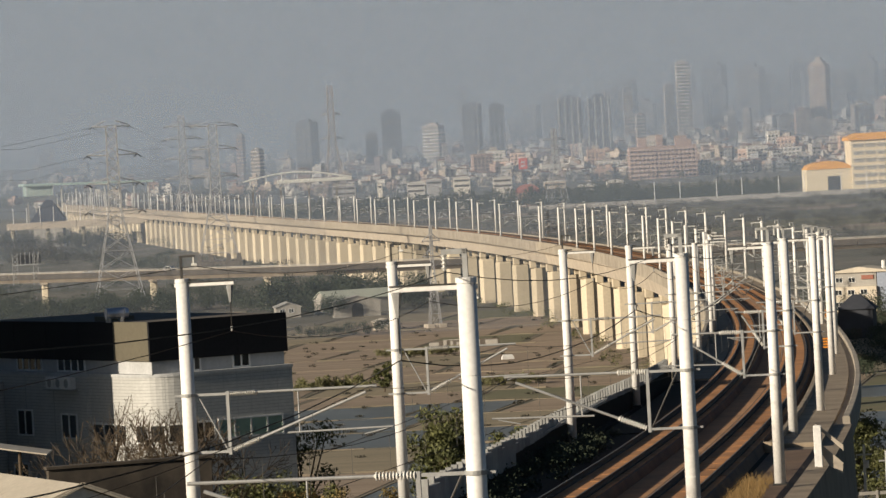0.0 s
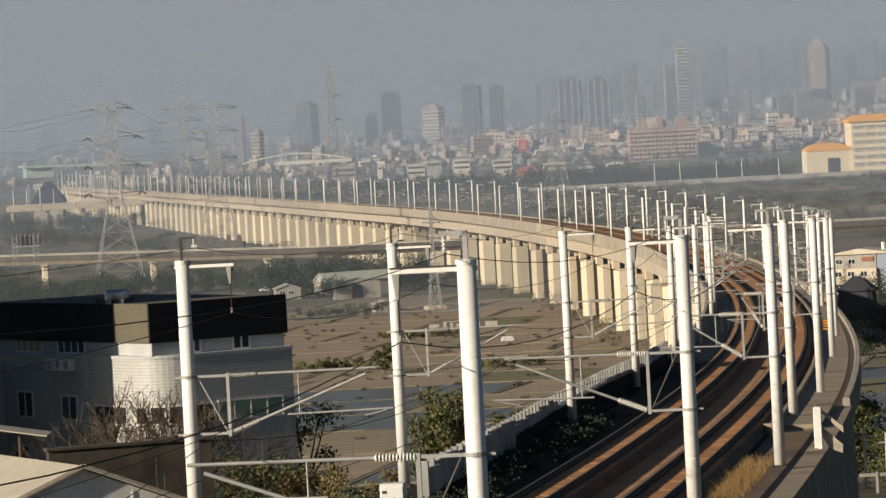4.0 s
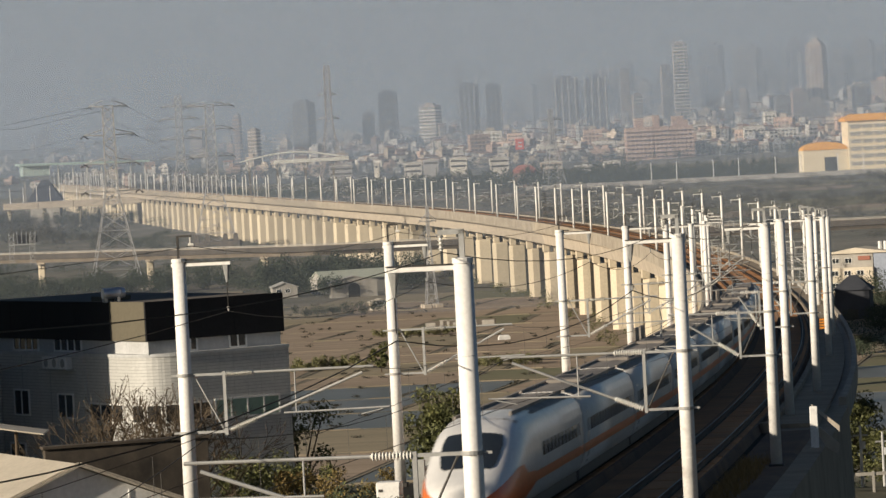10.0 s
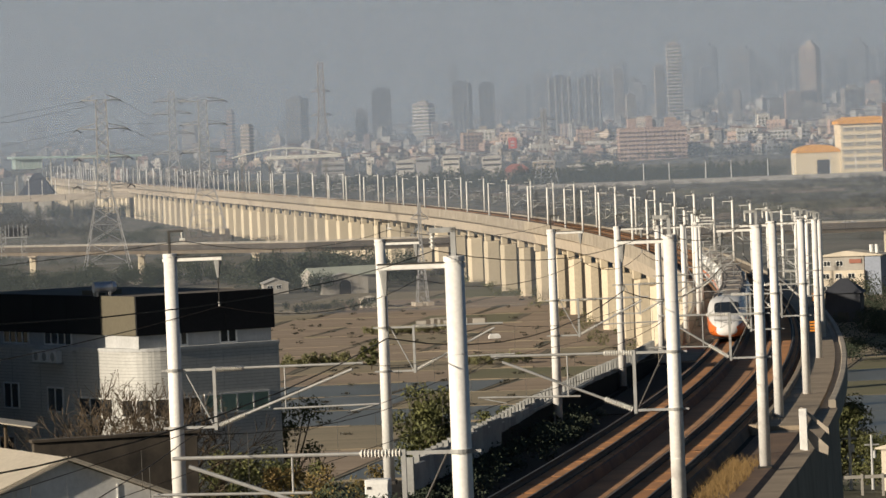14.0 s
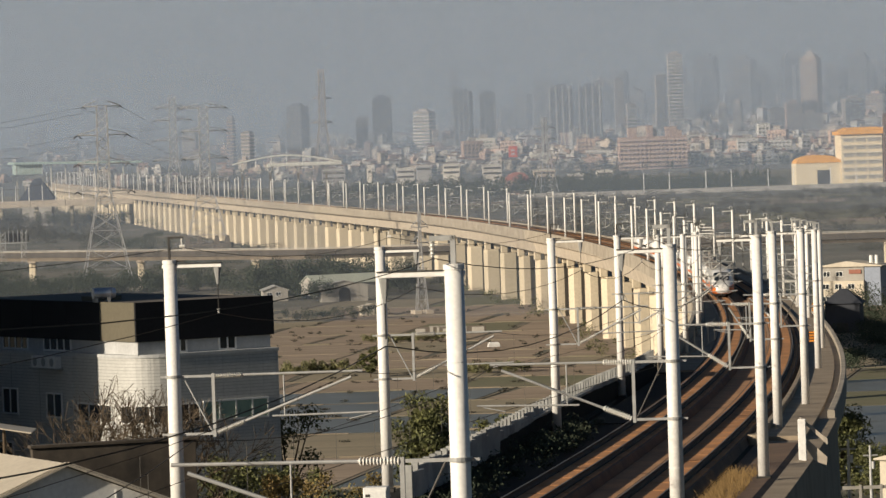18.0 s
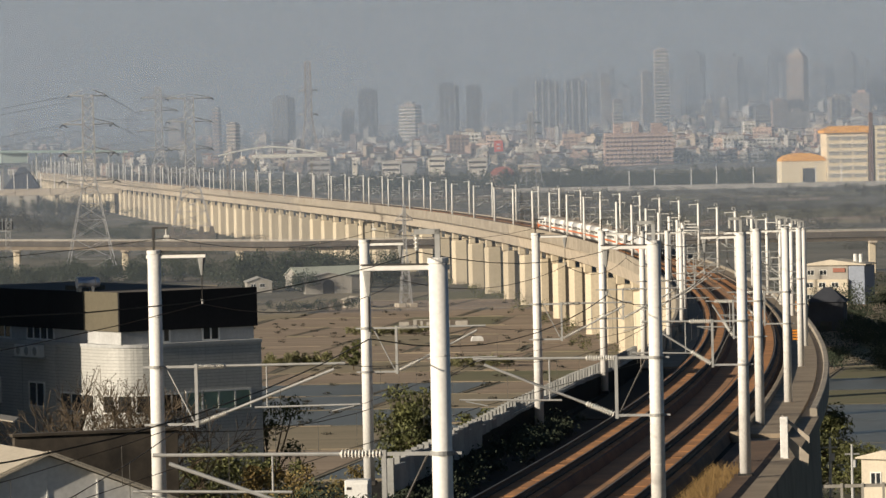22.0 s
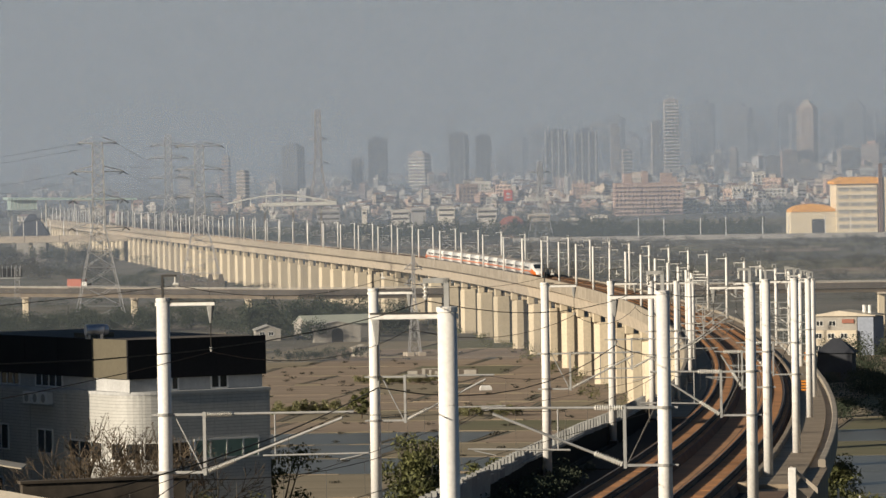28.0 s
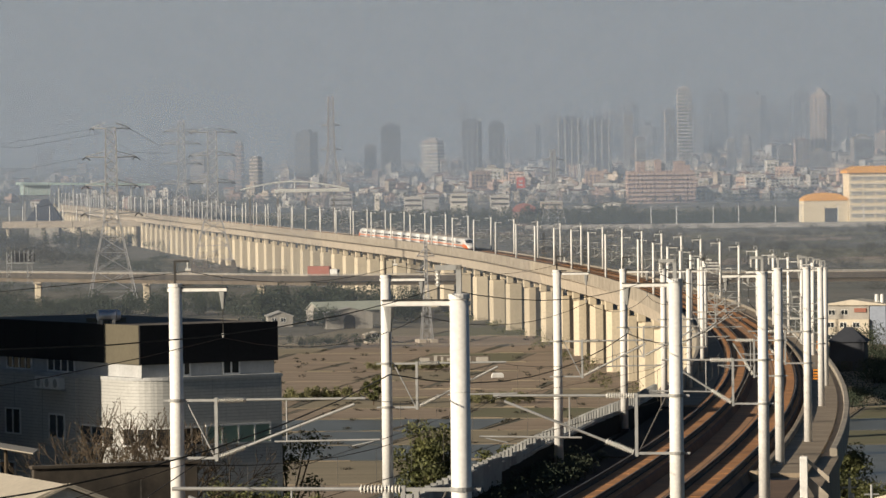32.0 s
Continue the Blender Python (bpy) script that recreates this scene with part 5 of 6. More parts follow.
part("door", Shape().box(-1.2, 1.2, -0.06, 0, 0, 2.2), DARK_STEEL, barn)

# ---- road viaduct across the plain ----
def road_at(x, off=0.0, up=0.0):
    """A point of the road: it crosses the plain from side to side, under the railway."""
    y = 1490 - (x + 146) * 0.99 if x < -40 else 1385 - (x + 40) * 0.30
    return Vector((x, y + off, 11.0 + max(0.0, x + 40) * 0.003 + up))


ROAD_DARK = mat("stained_road_parapet", (0.085, 0.075, 0.066), (0.05, 0.045, 0.04), 0.9, scale=0.3, fine=2, amount=0.9, streak=True)
ROAD_WALL = mat("dark_road_concrete", (0.42, 0.355, 0.28), (0.24, 0.20, 0.165), 0.9, scale=0.2, fine=2, amount=0.8, streak=True)
road = thing("road_viaduct", "weathered concrete road viaduct on single columns", "viaduct", kind="structure")
xs = [-750.0 + 37.85 * i for i in range(35)]
PROFILE = [(-5.0, -0.6), (-5.0, 0.9), (-4.75, 0.9), (-4.7, 0.0), (4.7, 0.0), (4.75, 0.9), (5.0, 0.9), (5.0, -0.6), (2.6, -2.0), (-2.6, -2.0)]
for a, b in zip(xs, xs[1:]):
    cut = [a + 0.05] + ([-40.0] if a < -40 < b else []) + [b - 0.05]
    part("span", Shape().loft([[road_at(x, o, u) for o, u in PROFILE] for x in cut]), ROAD_WALL, road)
    part("asphalt", Shape().loft([[road_at(x, o, u) for o, u in ((-4.6, 0.004), (4.6, 0.004), (4.6, 0.06), (-4.6, 0.06))] for x in cut]), ASPHALT, road)
    part("parapet", Shape().loft([[road_at(x, o, u) for o, u in ((-5.12, -0.75), (-5.004, -0.75), (-5.004, 0.92), (-4.74, 0.92), (-4.74, 0.98), (-5.12, 0.98))] for x in cut]), ROAD_DARK, road, "dark stained parapet")
    part("guard_rail", Shape().loft([[road_at(x, -4.88 + o, 1.5 + u) for o, u in ((-0.07, -0.1), (0.07, -0.1), (0.07, 0.1), (-0.07, 0.1))] for x in cut]), FARM_WALL, road)
    part("guard_rail", Shape().loft([[road_at(x, -4.88 + o, 1.18 + u) for o, u in ((-0.05, -0.07), (0.05, -0.07), (0.05, 0.07), (-0.05, 0.07))] for x in cut]), FARM_WALL, road)
    posts = Shape()
    for k in range(12):
        p = road_at(a + (b - a) * (k + 0.5) / 12, -4.88, 0.9)
        posts.box(p.x - 0.07, p.x + 0.07, p.y - 0.05, p.y + 0.05, p.z, p.z + 0.6)
    tagged(part("rail_posts", posts, FARM_WALL, road), kind="stuff")
    p = road_at(a + 12.45)
    if abs(p.x - np.interp(p.y, LINE_Y, LINE_X)) > 14:
        part("column", Shape().box(p.x - 1.1, p.x + 1.1, p.y - 1.1, p.y + 1.1, -0.5, p.z - 2.6, edge=0.25), PIER, road)
        part("column_head", Shape().box(p.x - 1.3, p.x + 1.3, p.y - 3.4, p.y + 3.4, p.z - 2.6, p.z - 1.99, edge=0.1), CONCRETE, road)

gantry = thing("sign_gantry", "lattice gantry with a dark sign board over the road", "sign gantry")
for x in (-141.8, -134.4):
    p = road_at(x, -5.6, 0)
    s = Shape()
    for dx in (-0.8, 0.8):
        s.rod((p.x + dx, p.y, p.z - 2.6), (p.x + dx, p.y, 19.0), 0.09, n=4)
    for k in range(6):
        s.rod((p.x - 0.8, p.y, p.z - 2 + k * 1.6), (p.x + 0.8, p.y, p.z - 0.4 + k * 1.6), 0.06, n=4)
        s.rod((p.x + 0.8, p.y, p.z - 2 + k * 1.6), (p.x - 0.8, p.y, p.z - 0.4 + k * 1.6), 0.06, n=4)
    part("lattice_post", s, STEEL, gantry)
y = road_at(-136, -6.0).y
part("board", Shape().box(-139.8, -132.8, y - 0.2, y, 15.6, 18.4, edge=0.03), CLAD, gantry, "dark sign board seen from behind")
for k in range(5):
    part("stiffener", Shape().box(-139.4 + k * 1.5, -139.25 + k * 1.5, y - 0.35, y - 0.2, 15.4, 19.4), STEEL, gantry)
part("beam", Shape().box(-142, -132.8, y - 0.1, y + 0.3, 15.1, 15.4), STEEL, gantry)
low_road = Shape().add([(x, y + o, 0.3 + u) for x, y in ((-420, 1392), (-60, 1330)) for o, u in ((-6, -0.3), (-4, 0.6), (4, 0.6), (6, -0.3))],
                       [(0, 4, 5, 1), (1, 5, 6, 2), (2, 6, 7, 3), (0, 1, 2, 3), (7, 6, 5, 4)])
solid("low_road", low_road, BUND, "dusty farm road on a low bank", "road")


def lattice(s, corners_at, levels, r):
    """Cross-braced faces between the heights in levels."""
    for a, b in zip(levels, levels[1:]):
        p, q = corners_at(a), corners_at(b)
        for i in range(4):
            j = (i + 1) % 4
            s.rod(p[i], q[j], r, n=4)
            s.rod(p[j], q[i], r, n=4)
            s.rod(q[i], q[j], r, n=4)


INSULATOR = mat("brown_glass_insulator", (0.075, 0.06, 0.05), (0.04, 0.035, 0.03), 0.4, scale=3, fine=20, bump=0)


def pylon(x, y, tall, base_w, turn, arms, label="grey steel lattice power pylon", colour=None, r=0.145):
    """Four splayed legs up to the lowest arm, then a slim straight body."""
    ob = thing("power_pylon", label, "pylon", "power pylons", pose(x, y, height(x, y), 0, 0, turn))
    waist = min(min(z for z, _ in arms), tall * 0.62)

    def corners_at(z):
        w = np.interp(z, [0, waist, tall], [base_w / 2, base_w * 0.118, base_w * 0.095])
        return [Vector((sx * w, sy * w, z)) for sx, sy in ((-1, -1), (1, -1), (1, 1), (-1, 1))]
    zs = [0] + [waist * (1 - (1 - k / 6) ** 1.35) for k in range(1, 7)] + [waist + (tall - waist) * k / 9 for k in range(1, 10)]
    for i in range(4):
        s = Shape()
        for a, b in zip(zs, zs[1:]):
            s.rod(corners_at(a)[i], corners_at(b)[i], r * (1.7 if i < 2 else 1.35), n=4)
        leg = part("leg", s, colour or PYLON, ob)
        part("footing", Shape().box(corners_at(0)[i].x - 1, corners_at(0)[i].x + 1, corners_at(0)[i].y - 1, corners_at(0)[i].y + 1, -0.6, 1.0, edge=0.1), CONCRETE, leg)
    s = Shape()
    lattice(s, corners_at, zs, r * 0.7)
    tagged(part("bracing", s, colour or PYLON, ob), kind="stuff")
    for z, reach in arms:
        w, big = corners_at(z)[1].x, min(1.0, reach / 8)
        for d in (-1, 1):
            s = Shape()
            for sy in (-1, 1):
                s.rod((d * w, sy * w, z), (d * reach, 0, z + 0.2), r * 1.8, n=4).rod((d * w, sy * w, z + 1.9), (d * reach, 0, z + 0.3), r * 1.2, n=4)
            for k in (0.35, 0.65):
                s.rod((d * (w + (reach - w) * k), -w * (1 - k), z), (d * (w + (reach - w) * k), 0, z + 1.9 * (1 - k)), r * 0.6, n=4)
            arm = part("crossarm", s, colour or PYLON, ob)
            for e in (-1, 1):
                part("insulator", Shape().rod((d * reach, 0, z + 0.1), (d * reach + e * 1.4 * big, e * 2.2 * big, z - 0.9 * big), 0.18 * big, n=6), INSULATOR, arm, "dark insulator string")
    return ob


pylon(-104.0, 1425, 58.6, 16.5, 8, [(58.2, 5.9), (49.2, 7.9), (40.2, 8.1), (31.5, 8.5)], r=0.095)
pylon(-99.0, 1957, 62.2, 19.0, 6, [(61.4, 9.8), (51.4, 9.4), (39.6, 9.2), (29.6, 9.8)], r=0.115)
pylon(-143.5, 2500, 73, 17, 6, [(60, 10), (49, 10.4), (38, 10.6), (67, 9)])
RED_PAINT = mat("red_and_white_paint", (0.30, 0.29, 0.29), (0.32, 0.25, 0.23), 0.7, scale=0.05, fine=2, bump=0)
pylon(-82.5, 3400, 100, 20, 10, [(78, 7), (60, 7.5)], "tall pale red lattice tower over the town", RED_PAINT, 0.17)
pylon(81.5, 3300, 58, 15, 20, [(50, 8), (42, 8)], "distant grey steel lattice power pylon")
pylon(-4.2, 1150, 26, 3.0, 12, [(22, 2.2), (18, 2.4)], "slim lattice line tower among the fields", None, 0.07)
base = thing("pylon_base", "dark concrete platform with stubs below a power pylon", "base", kind="structure")
part("platform", Shape().box(-108.5, -88.0, 1946, 1960, -0.5, 3.0, edge=0.3), OLD_WALL, base)
for x in (-107.0, -102.0, -94.5, -90.0):
    part("stub", Shape().loft([[(x - w, 1946.5, z), (x + w, 1946.5, z), (x + w, 1949, z), (x - w, 1949, z)] for z, w in ((3.0, 1.3), (6.2, 0.7))]), OLD_WALL, base)
for dz, dx in ((58.2, 5.9), (58.2, -5.9), (49.2, 7.9), (49.2, -7.9), (40.2, 8.1), (40.2, -8.1), (31.5, 8.5), (31.5, -8.5)):
    a, b, c = Vector((-104.0 + dx, 1425, dz)), Vector((-99.0 + dx * 1.2, 1957, dz + 1.0)), Vector((-178.0 + dx, 1090, dz + 5))
    wire("power_line", [(c, a, 9.0), (a, b, 8.0)], 0.04, "sagging power line between two pylons")

# ---- railway station end of the line ----
HALL = mat("pale_green_glass", (0.42, 0.55, 0.52), (0.34, 0.45, 0.43), 0.3, scale=0.05, fine=0.8, bump=0)
WHITE_STEEL = mat("white_steelwork", (0.66, 0.66, 0.62), (0.5, 0.5, 0.47), 0.6, scale=0.05, fine=1, bump=0)
hall = thing("station_hall", "pale green glazed station hall over the railway", "station", m=pose(-284, 3445, 0, 0, 0, 8))
part("side_wall", Shape().box(-34, -14, 0, 60, 28.5, 36.4, edge=0.3), HALL, hall)
for k in range(4):
    part("column", Shape().box(-34 + k * 6.3, -32.8 + k * 6.3, 1, 2.2, -0.5, 24), FARM_WALL, hall)
part("roof", Shape().loft([[(-36, y, 36.4), (62, y, 34.6), (62, y, 36.2), (-36, y, 38.2)] for y in (-4, 90)]), HALL, hall)
for k in range(9):
    part("mullion", Shape().box(-34 + k * 2.45, -33.6 + k * 2.45, -0.3, 0, 28.5, 36.4), WHITE_STEEL, hall)
for k in range(7):
    part("column", Shape().box(-8 + k * 11, -7 + k * 11, 0, 1, -0.5, 35), WHITE_STEEL, hall)
branch = thing("branch_viaduct", "low concrete branch viaduct beside the main line", "viaduct", kind="structure")
for k in range(4):
    x = -262 + k * 21
    part("span", Shape().box(x, x + 20.8, 2696, 2706, 12.2, 16.2, edge=0.2), CONCRETE, branch)
    part("column", Shape().box(x + 2, x + 4, 2699, 2703, -0.5, 12.2, edge=0.2), PIER, branch)
for k in range(9):
    part("lamp_post", Shape().rod((-258 + k * 8, 2699, 16.2), (-258 + k * 8, 2699, 25), 0.22, n=5), MAST, branch)
pyr = thing("steep_roof", "dark blue pyramid roof beside the railway", "building", m=pose(-242, 2760, 0))
NAVY = mat("dark_blue_roof", (0.05, 0.06, 0.085), (0.035, 0.04, 0.06), 0.7, scale=0.1, fine=1, bump=0)
part("wall", Shape().box(-9, 9, -9, 9, -0.5, 16, edge=0.2), FARM_WALL, pyr)
part("roof", Shape().add([(-11, -11, 16), (11, -11, 16), (11, 11, 16), (-11, 11, 16), (-2, 0, 29), (2, 0, 29)], [(0, 1, 5, 4), (1, 2, 5), (2, 3, 4, 5), (3, 0, 4), (3, 2, 1, 0)]), NAVY, pyr)
arch = thing("arch_bridge", "long white steel arch bridge behind the viaduct", "bridge", m=pose(-93, 2900, 0, 0, 0, 2))
part("deck", Shape().box(-14, 34, 0, 6, 30.6, 32.8, edge=0.2), WHITE_STEEL, arch)
for yy in (0.0, 5.6):
    s = Shape()
    for k in range(16):
        def rise(t):
            return Vector((-36 + 70 * t, yy, 32.6 + 4.9 * math.sin(math.pi * min(1, t * 1.02))))
        s.rod(rise(k / 16), rise((k + 1) / 16), 0.55, n=6)
    part("arch", s, WHITE_STEEL, arch)
for k in range(7):
    t = (k + 0.5) / 7
    part("hanger", Shape().rod((-36 + 70 * t, 0, 31), (-36 + 70 * t, 0, 32.6 + 4.8 * math.sin(math.pi * t)), 0.25, n=5), WHITE_STEEL, arch)
for k in range(4):
    x = -30 + k * 18
    leg = part("v_pier", Shape().rod((x, 3, 26.5), (x - 2, 3, 30.7), 0.5, n=6).rod((x, 3, 26.5), (x + 2, 3, 30.7), 0.5, n=6), FARM_WALL, arch)
    part("column", Shape().box(x - 0.7, x + 0.7, 2, 4, -0.5, 26.6), OLD_WALL, leg)

# ---- the town ----
TOWN = [mat("town_wall", c, tuple(v * 0.75 for v in c), 0.85, scale=0.04, fine=0.6, amount=0.7, bump=0, per="island", spread=0.25)
        for c in ((0.56, 0.53, 0.49), (0.50, 0.42, 0.34), (0.48, 0.34, 0.28), (0.36, 0.36, 0.37), (0.68, 0.64, 0.57))]
TOWN_GLASS = mat("town_windows", (0.06, 0.065, 0.075), (0.10, 0.10, 0.10), 0.4, scale=0.05, fine=0.5, bump=0)
TIN = mat("town_roofs", (0.30, 0.27, 0.25), (0.36, 0.17, 0.11), 0.8, scale=0.01, fine=0.5, amount=1.0, bump=0, per="island", spread=0.4)
trng = random.Random(12)
walls, glass, roofs = [Shape() for _ in TOWN], Shape(), Shape()
for i in range(4600):
    y = 3600 + 1260 * trng.random()
    x = (-0.125 + 0.25 * trng.random()) * y if i < 3400 else (0.02 + 0.105 * trng.random()) * y
    if trng.random() < (0.9 if x < -0.036 * y else 0.45 if x < 0.0 else 0.15):
        continue
    w, d, h = 4.5 + 6.5 * trng.random(), 7 + 8 * trng.random(), 4 + 5.5 * trng.random() ** 1.5
    if trng.random() < 0.08:
        h += 10 * trng.random()
    z = height(x, y) - 2
    turn = pose(x, y, z, 0, 0, trng.uniform(-35, 35))
    k = trng.choice((0, 0, 1, 1, 2, 3, 4))
    walls[k].box(-w / 2, w / 2, 0, d, 0, h + 2, turn)
    if trng.random() < 0.55:
        walls[k].box(-w / 5, w / 4, d * 0.3, d * 0.7, h + 2, h + 4.4, turn)
    else:
        roofs.add([turn @ Vector(p) for p in ((-w / 2 - 0.4, -0.4, h + 2.05), (w / 2 + 0.4, -0.4, h + 2.05), (w / 2 + 0.4, d + 0.4, h + 3.6), (-w / 2 - 0.4, d + 0.4, h + 3.6))], [(0, 1, 2, 3)])
    for f in range(int(h / 3.2)):
        n = max(2, int(w / 4.2))
        for c in range(n):
            a = -w / 2 + (c + 0.22) * w / n
            glass.box(a, a + w / n * 0.56, -0.08, 0.0, 3.4 + f * 3.2, 4.9 + f * 3.2, turn)
for s, m in zip(walls, TOWN):
    tagged(new("town_houses", s.mesh("town_houses", m)), "crowded low town houses in the haze", "houses", "", "stuff")
tagged(new("town_windows", glass.mesh("town_windows", TOWN_GLASS)), "dark windows of the far town houses", "windows", "", "stuff")
tagged(new("town_roofs", roofs.mesh("town_roofs", TIN)), "rusty and grey sheet roofs of the far town", "roofs", "", "stuff")

T_GREY = mat("tower_grey", (0.20, 0.205, 0.225), (0.15, 0.155, 0.17), 0.7, scale=0.02, fine=0.4, bump=0)
T_PALE = mat("tower_pale", (0.40, 0.345, 0.305), (0.30, 0.265, 0.235), 0.8, scale=0.02, fine=0.4, bump=0)
T_DARK = mat("tower_dark", (0.075, 0.09, 0.13), (0.055, 0.07, 0.10), 0.5, scale=0.02, fine=0.4, bump=0)
T_PINK = mat("pink_tile", (0.55, 0.38, 0.31), (0.45, 0.31, 0.255), 0.8, scale=0.03, fine=0.5, bump=0)
T_RED = mat("red_brown_sheet", (0.34, 0.13, 0.11), (0.27, 0.10, 0.085), 0.8, scale=0.05, fine=0.6, bump=0)


def tower(x, y, w, top, body, trim, style, label):
    """A high-rise turned with one face to the sun: 'fins' has upright strips, 'floors' balcony bands, 'crown' a stepped top too."""
    z0 = height(x, y) - 3
    ob = thing("high_rise", label, "tower block", "high-rise towers", pose(x, y, z0, 0, 0, -26 + (x * 7 + y) % 37))
    h, a = top - z0, w * 0.42
    part("body", Shape().box(-a, a, -a, a, 0, h, edge=0.25), body, ob)
    faces = [Matrix.Rotation(radians(r), 4, "Z") for r in (0, 90)]
    for face in faces:
        if style == "fins":
            for k in range(4):
                c = -a * 0.94 + 1.88 * a * k / 3
                part("fin", Shape().box(c - a * 0.05, c + a * 0.05, -a - 0.7, -a - 0.005, 0, h + 1.0, face), trim, ob)
            s = Shape()
            for f in range(int(h / 3.4)):
                s.box(-a + 0.3, a - 0.3, -a - 0.3, -a - 0.004, 2 + f * 3.4, 3.6 + f * 3.4, face)
            tagged(part("window_bands", s, TOWN_GLASS, ob), kind="stuff")
        else:
            for f in range(int(h / 3.3)):
                part("balcony_band", Shape().box(-a - 0.3, a + 0.3, -a - 0.9, -a - 0.005, 1 + f * 3.3, 2.2 + f * 3.3, face), trim, ob)
            s = Shape()
            for f in range(int(h / 3.3)):
                for k in range(4):
                    c = -a + 2 * a * (k + 0.5) / 4
                    s.box(c - a * 0.17, c + a * 0.17, -a - 0.12, -a - 0.004, 2.25 + f * 3.3, 4.2 + f * 3.3, face)
            tagged(part("windows", s, TOWN_GLASS, ob), kind="stuff")
    part("roof_house", Shape().box(-a / 2, a / 2, -a / 2, a / 2, h, h + w * 0.14), body, ob)
    if style == "crown":
        part("crown", Shape().box(-a * 0.7, a * 0.7, -a * 0.7, a * 0.7, h, h + w * 0.16).box(-a / 3, a / 3, -a / 3, a / 3, h + w * 0.16, h + w * 0.36), trim, ob)
    return ob


DIM, PALE, DARK = "grey high-rise tower in the haze", "pale high-rise tower with balcony bands", "dark glass high-rise with light upright strips"
tower(-128, 4300, 19, 81, T_DARK, T_GREY, "fins", DIM)
tower(-49, 4400, 21, 87, T_DARK, T_GREY, "fins", DIM)
tower(-68, 4350, 13, 68, T_GREY, T_PALE, "fins", DIM)
tower(-8, 4500, 20, 73, T_PALE, TOWN[4], "floors", PALE)
tower(29, 4250, 18, 89, T_DARK, TOWN[3], "fins", DARK)
tower(52, 4250, 17, 87, T_DARK, TOWN[3], "fins", DARK)
tower(24, 4800, 8, 116, T_GREY, T_GREY, "fins", DIM)
tower(113, 4600, 22, 98, T_GREY, T_PALE, "fins", DIM)
tower(95, 4700, 16, 89, T_GREY, T_GREY, "fins", DIM)
tower(119, 4180, 23, 89, T_DARK, TOWN[4], "fins", DARK)
tower(146, 4180, 24, 88, T_DARK, TOWN[4], "fins", DARK)
tower(186, 4500, 10, 99, T_GREY, T_PALE, "floors", PALE)
tower(189, 4300, 10, 72, T_PALE, TOWN[4], "floors", PALE)
tower(225, 4450, 11, 100, T_PALE, T_GREY, "floors", PALE)
tower(237, 4400, 16, 120, T_PALE, TOWN[4], "floors", "white high-rise tower with bright balcony bands")
tower(286, 4700, 25, 121, T_DARK, T_GREY, "fins", DIM)
tower(273, 4250, 9, 69, T_PALE, T_GREY, "floors", PALE)
tower(320, 4650, 29, 116, T_GREY, T_PALE, "fins", DIM)
tower(350, 4800, 16, 108, T_GREY, T_GREY, "fins", DIM)
tower(378, 4750, 18, 120, T_GREY, T_GREY, "crown", DIM)
tower(378, 4500, 20, 113, T_PINK, T_PALE, "crown", "pinkish high-rise tower with a stepped crown")
tower(445, 4700, 23, 116, T_GREY, T_GREY, "crown", DIM)
tower(438, 4850, 21, 105, T_GREY, T_GREY, "fins", DIM)
tower(284, 4200, 8, 71, T_PALE, T_PALE, "floors", PALE)
tower(319, 4200, 16, 62, T_GREY, T_PALE, "floors", PALE)
tower(331, 4150, 16, 67, T_PINK, T_PALE, "floors", PALE)
tower(-187, 4200, 7, 72, T_PALE, T_PINK, "floors", PALE)
tower(-168, 4100, 10, 57, T_PALE, T_PALE, "floors", PALE)
tower(442, 4500, 20, 75, T_PINK, T_PALE, "floors", PALE)
tower(78, 4700, 18, 75, T_GREY, T_PALE, "fins", DIM)
tower(-404, 4600, 17, 65, T_GREY, T_PALE, "floors", DIM)
tower(260, 4600, 18, 92, T_GREY, T_PALE, "floors", PALE)
tower(400, 4300, 22, 70, T_PALE, T_GREY, "floors", PALE)
tower(-240, 4500, 16, 60, T_GREY, T_PALE, "floors", DIM)

for i in range(44):
    y = 4580 + 300 * trng.random()
    x = (0.03 + 0.085 * (i + trng.random()) / 44) * y
    tower(x, y, 12 + 10 * trng.random(), 62 + 46 * trng.random() + 14 * min(1, x / 400), trng.choice((T_GREY, T_DARK, T_GREY, T_PALE)), T_GREY, trng.choice(("fins", "floors")), DIM)
for i in range(12):
    y = 4600 + 250 * trng.random()
    tower((-0.09 + 0.11 * (i + trng.random()) / 12) * y, y, 10 + 8 * trng.random(), 50 + 22 * trng.random(), T_GREY, T_GREY, "fins", DIM)
PINK_BAND = mat("pale_pink_tile", (0.70, 0.50, 0.40), (0.60, 0.42, 0.34), 0.8, scale=0.03, fine=0.5, bump=0)
slab_block = thing("apartment_block", "pink tiled apartment block with balcony rows and roof towers", "apartment block", m=pose(175, 3600, height(175, 3600) - 3, 0, 0, 3))
top = 41 - (height(175, 3600) - 3)
part("body", Shape().box(-27, 27, 0, 16, 0, top, edge=0.3), T_PINK, slab_block)
for f in range(9):
    for a, b in ((-27.5, -6), (-4, 9), (11, 27.5)):
        part("balcony_band", Shape().box(a, b, -1.4, -0.005, top - 3.2 - f * 3.35, top - 1.7 - f * 3.35), PINK_BAND, slab_block)
    s = Shape()
    for k in range(16):
        s.box(-26 + k * 3.3, -24.1 + k * 3.3, -0.2, -0.004, top - 4.6 - f * 3.35, top - 3.25 - f * 3.35)
    tagged(part("windows", s, TOWN_GLASS, slab_block), kind="stuff")
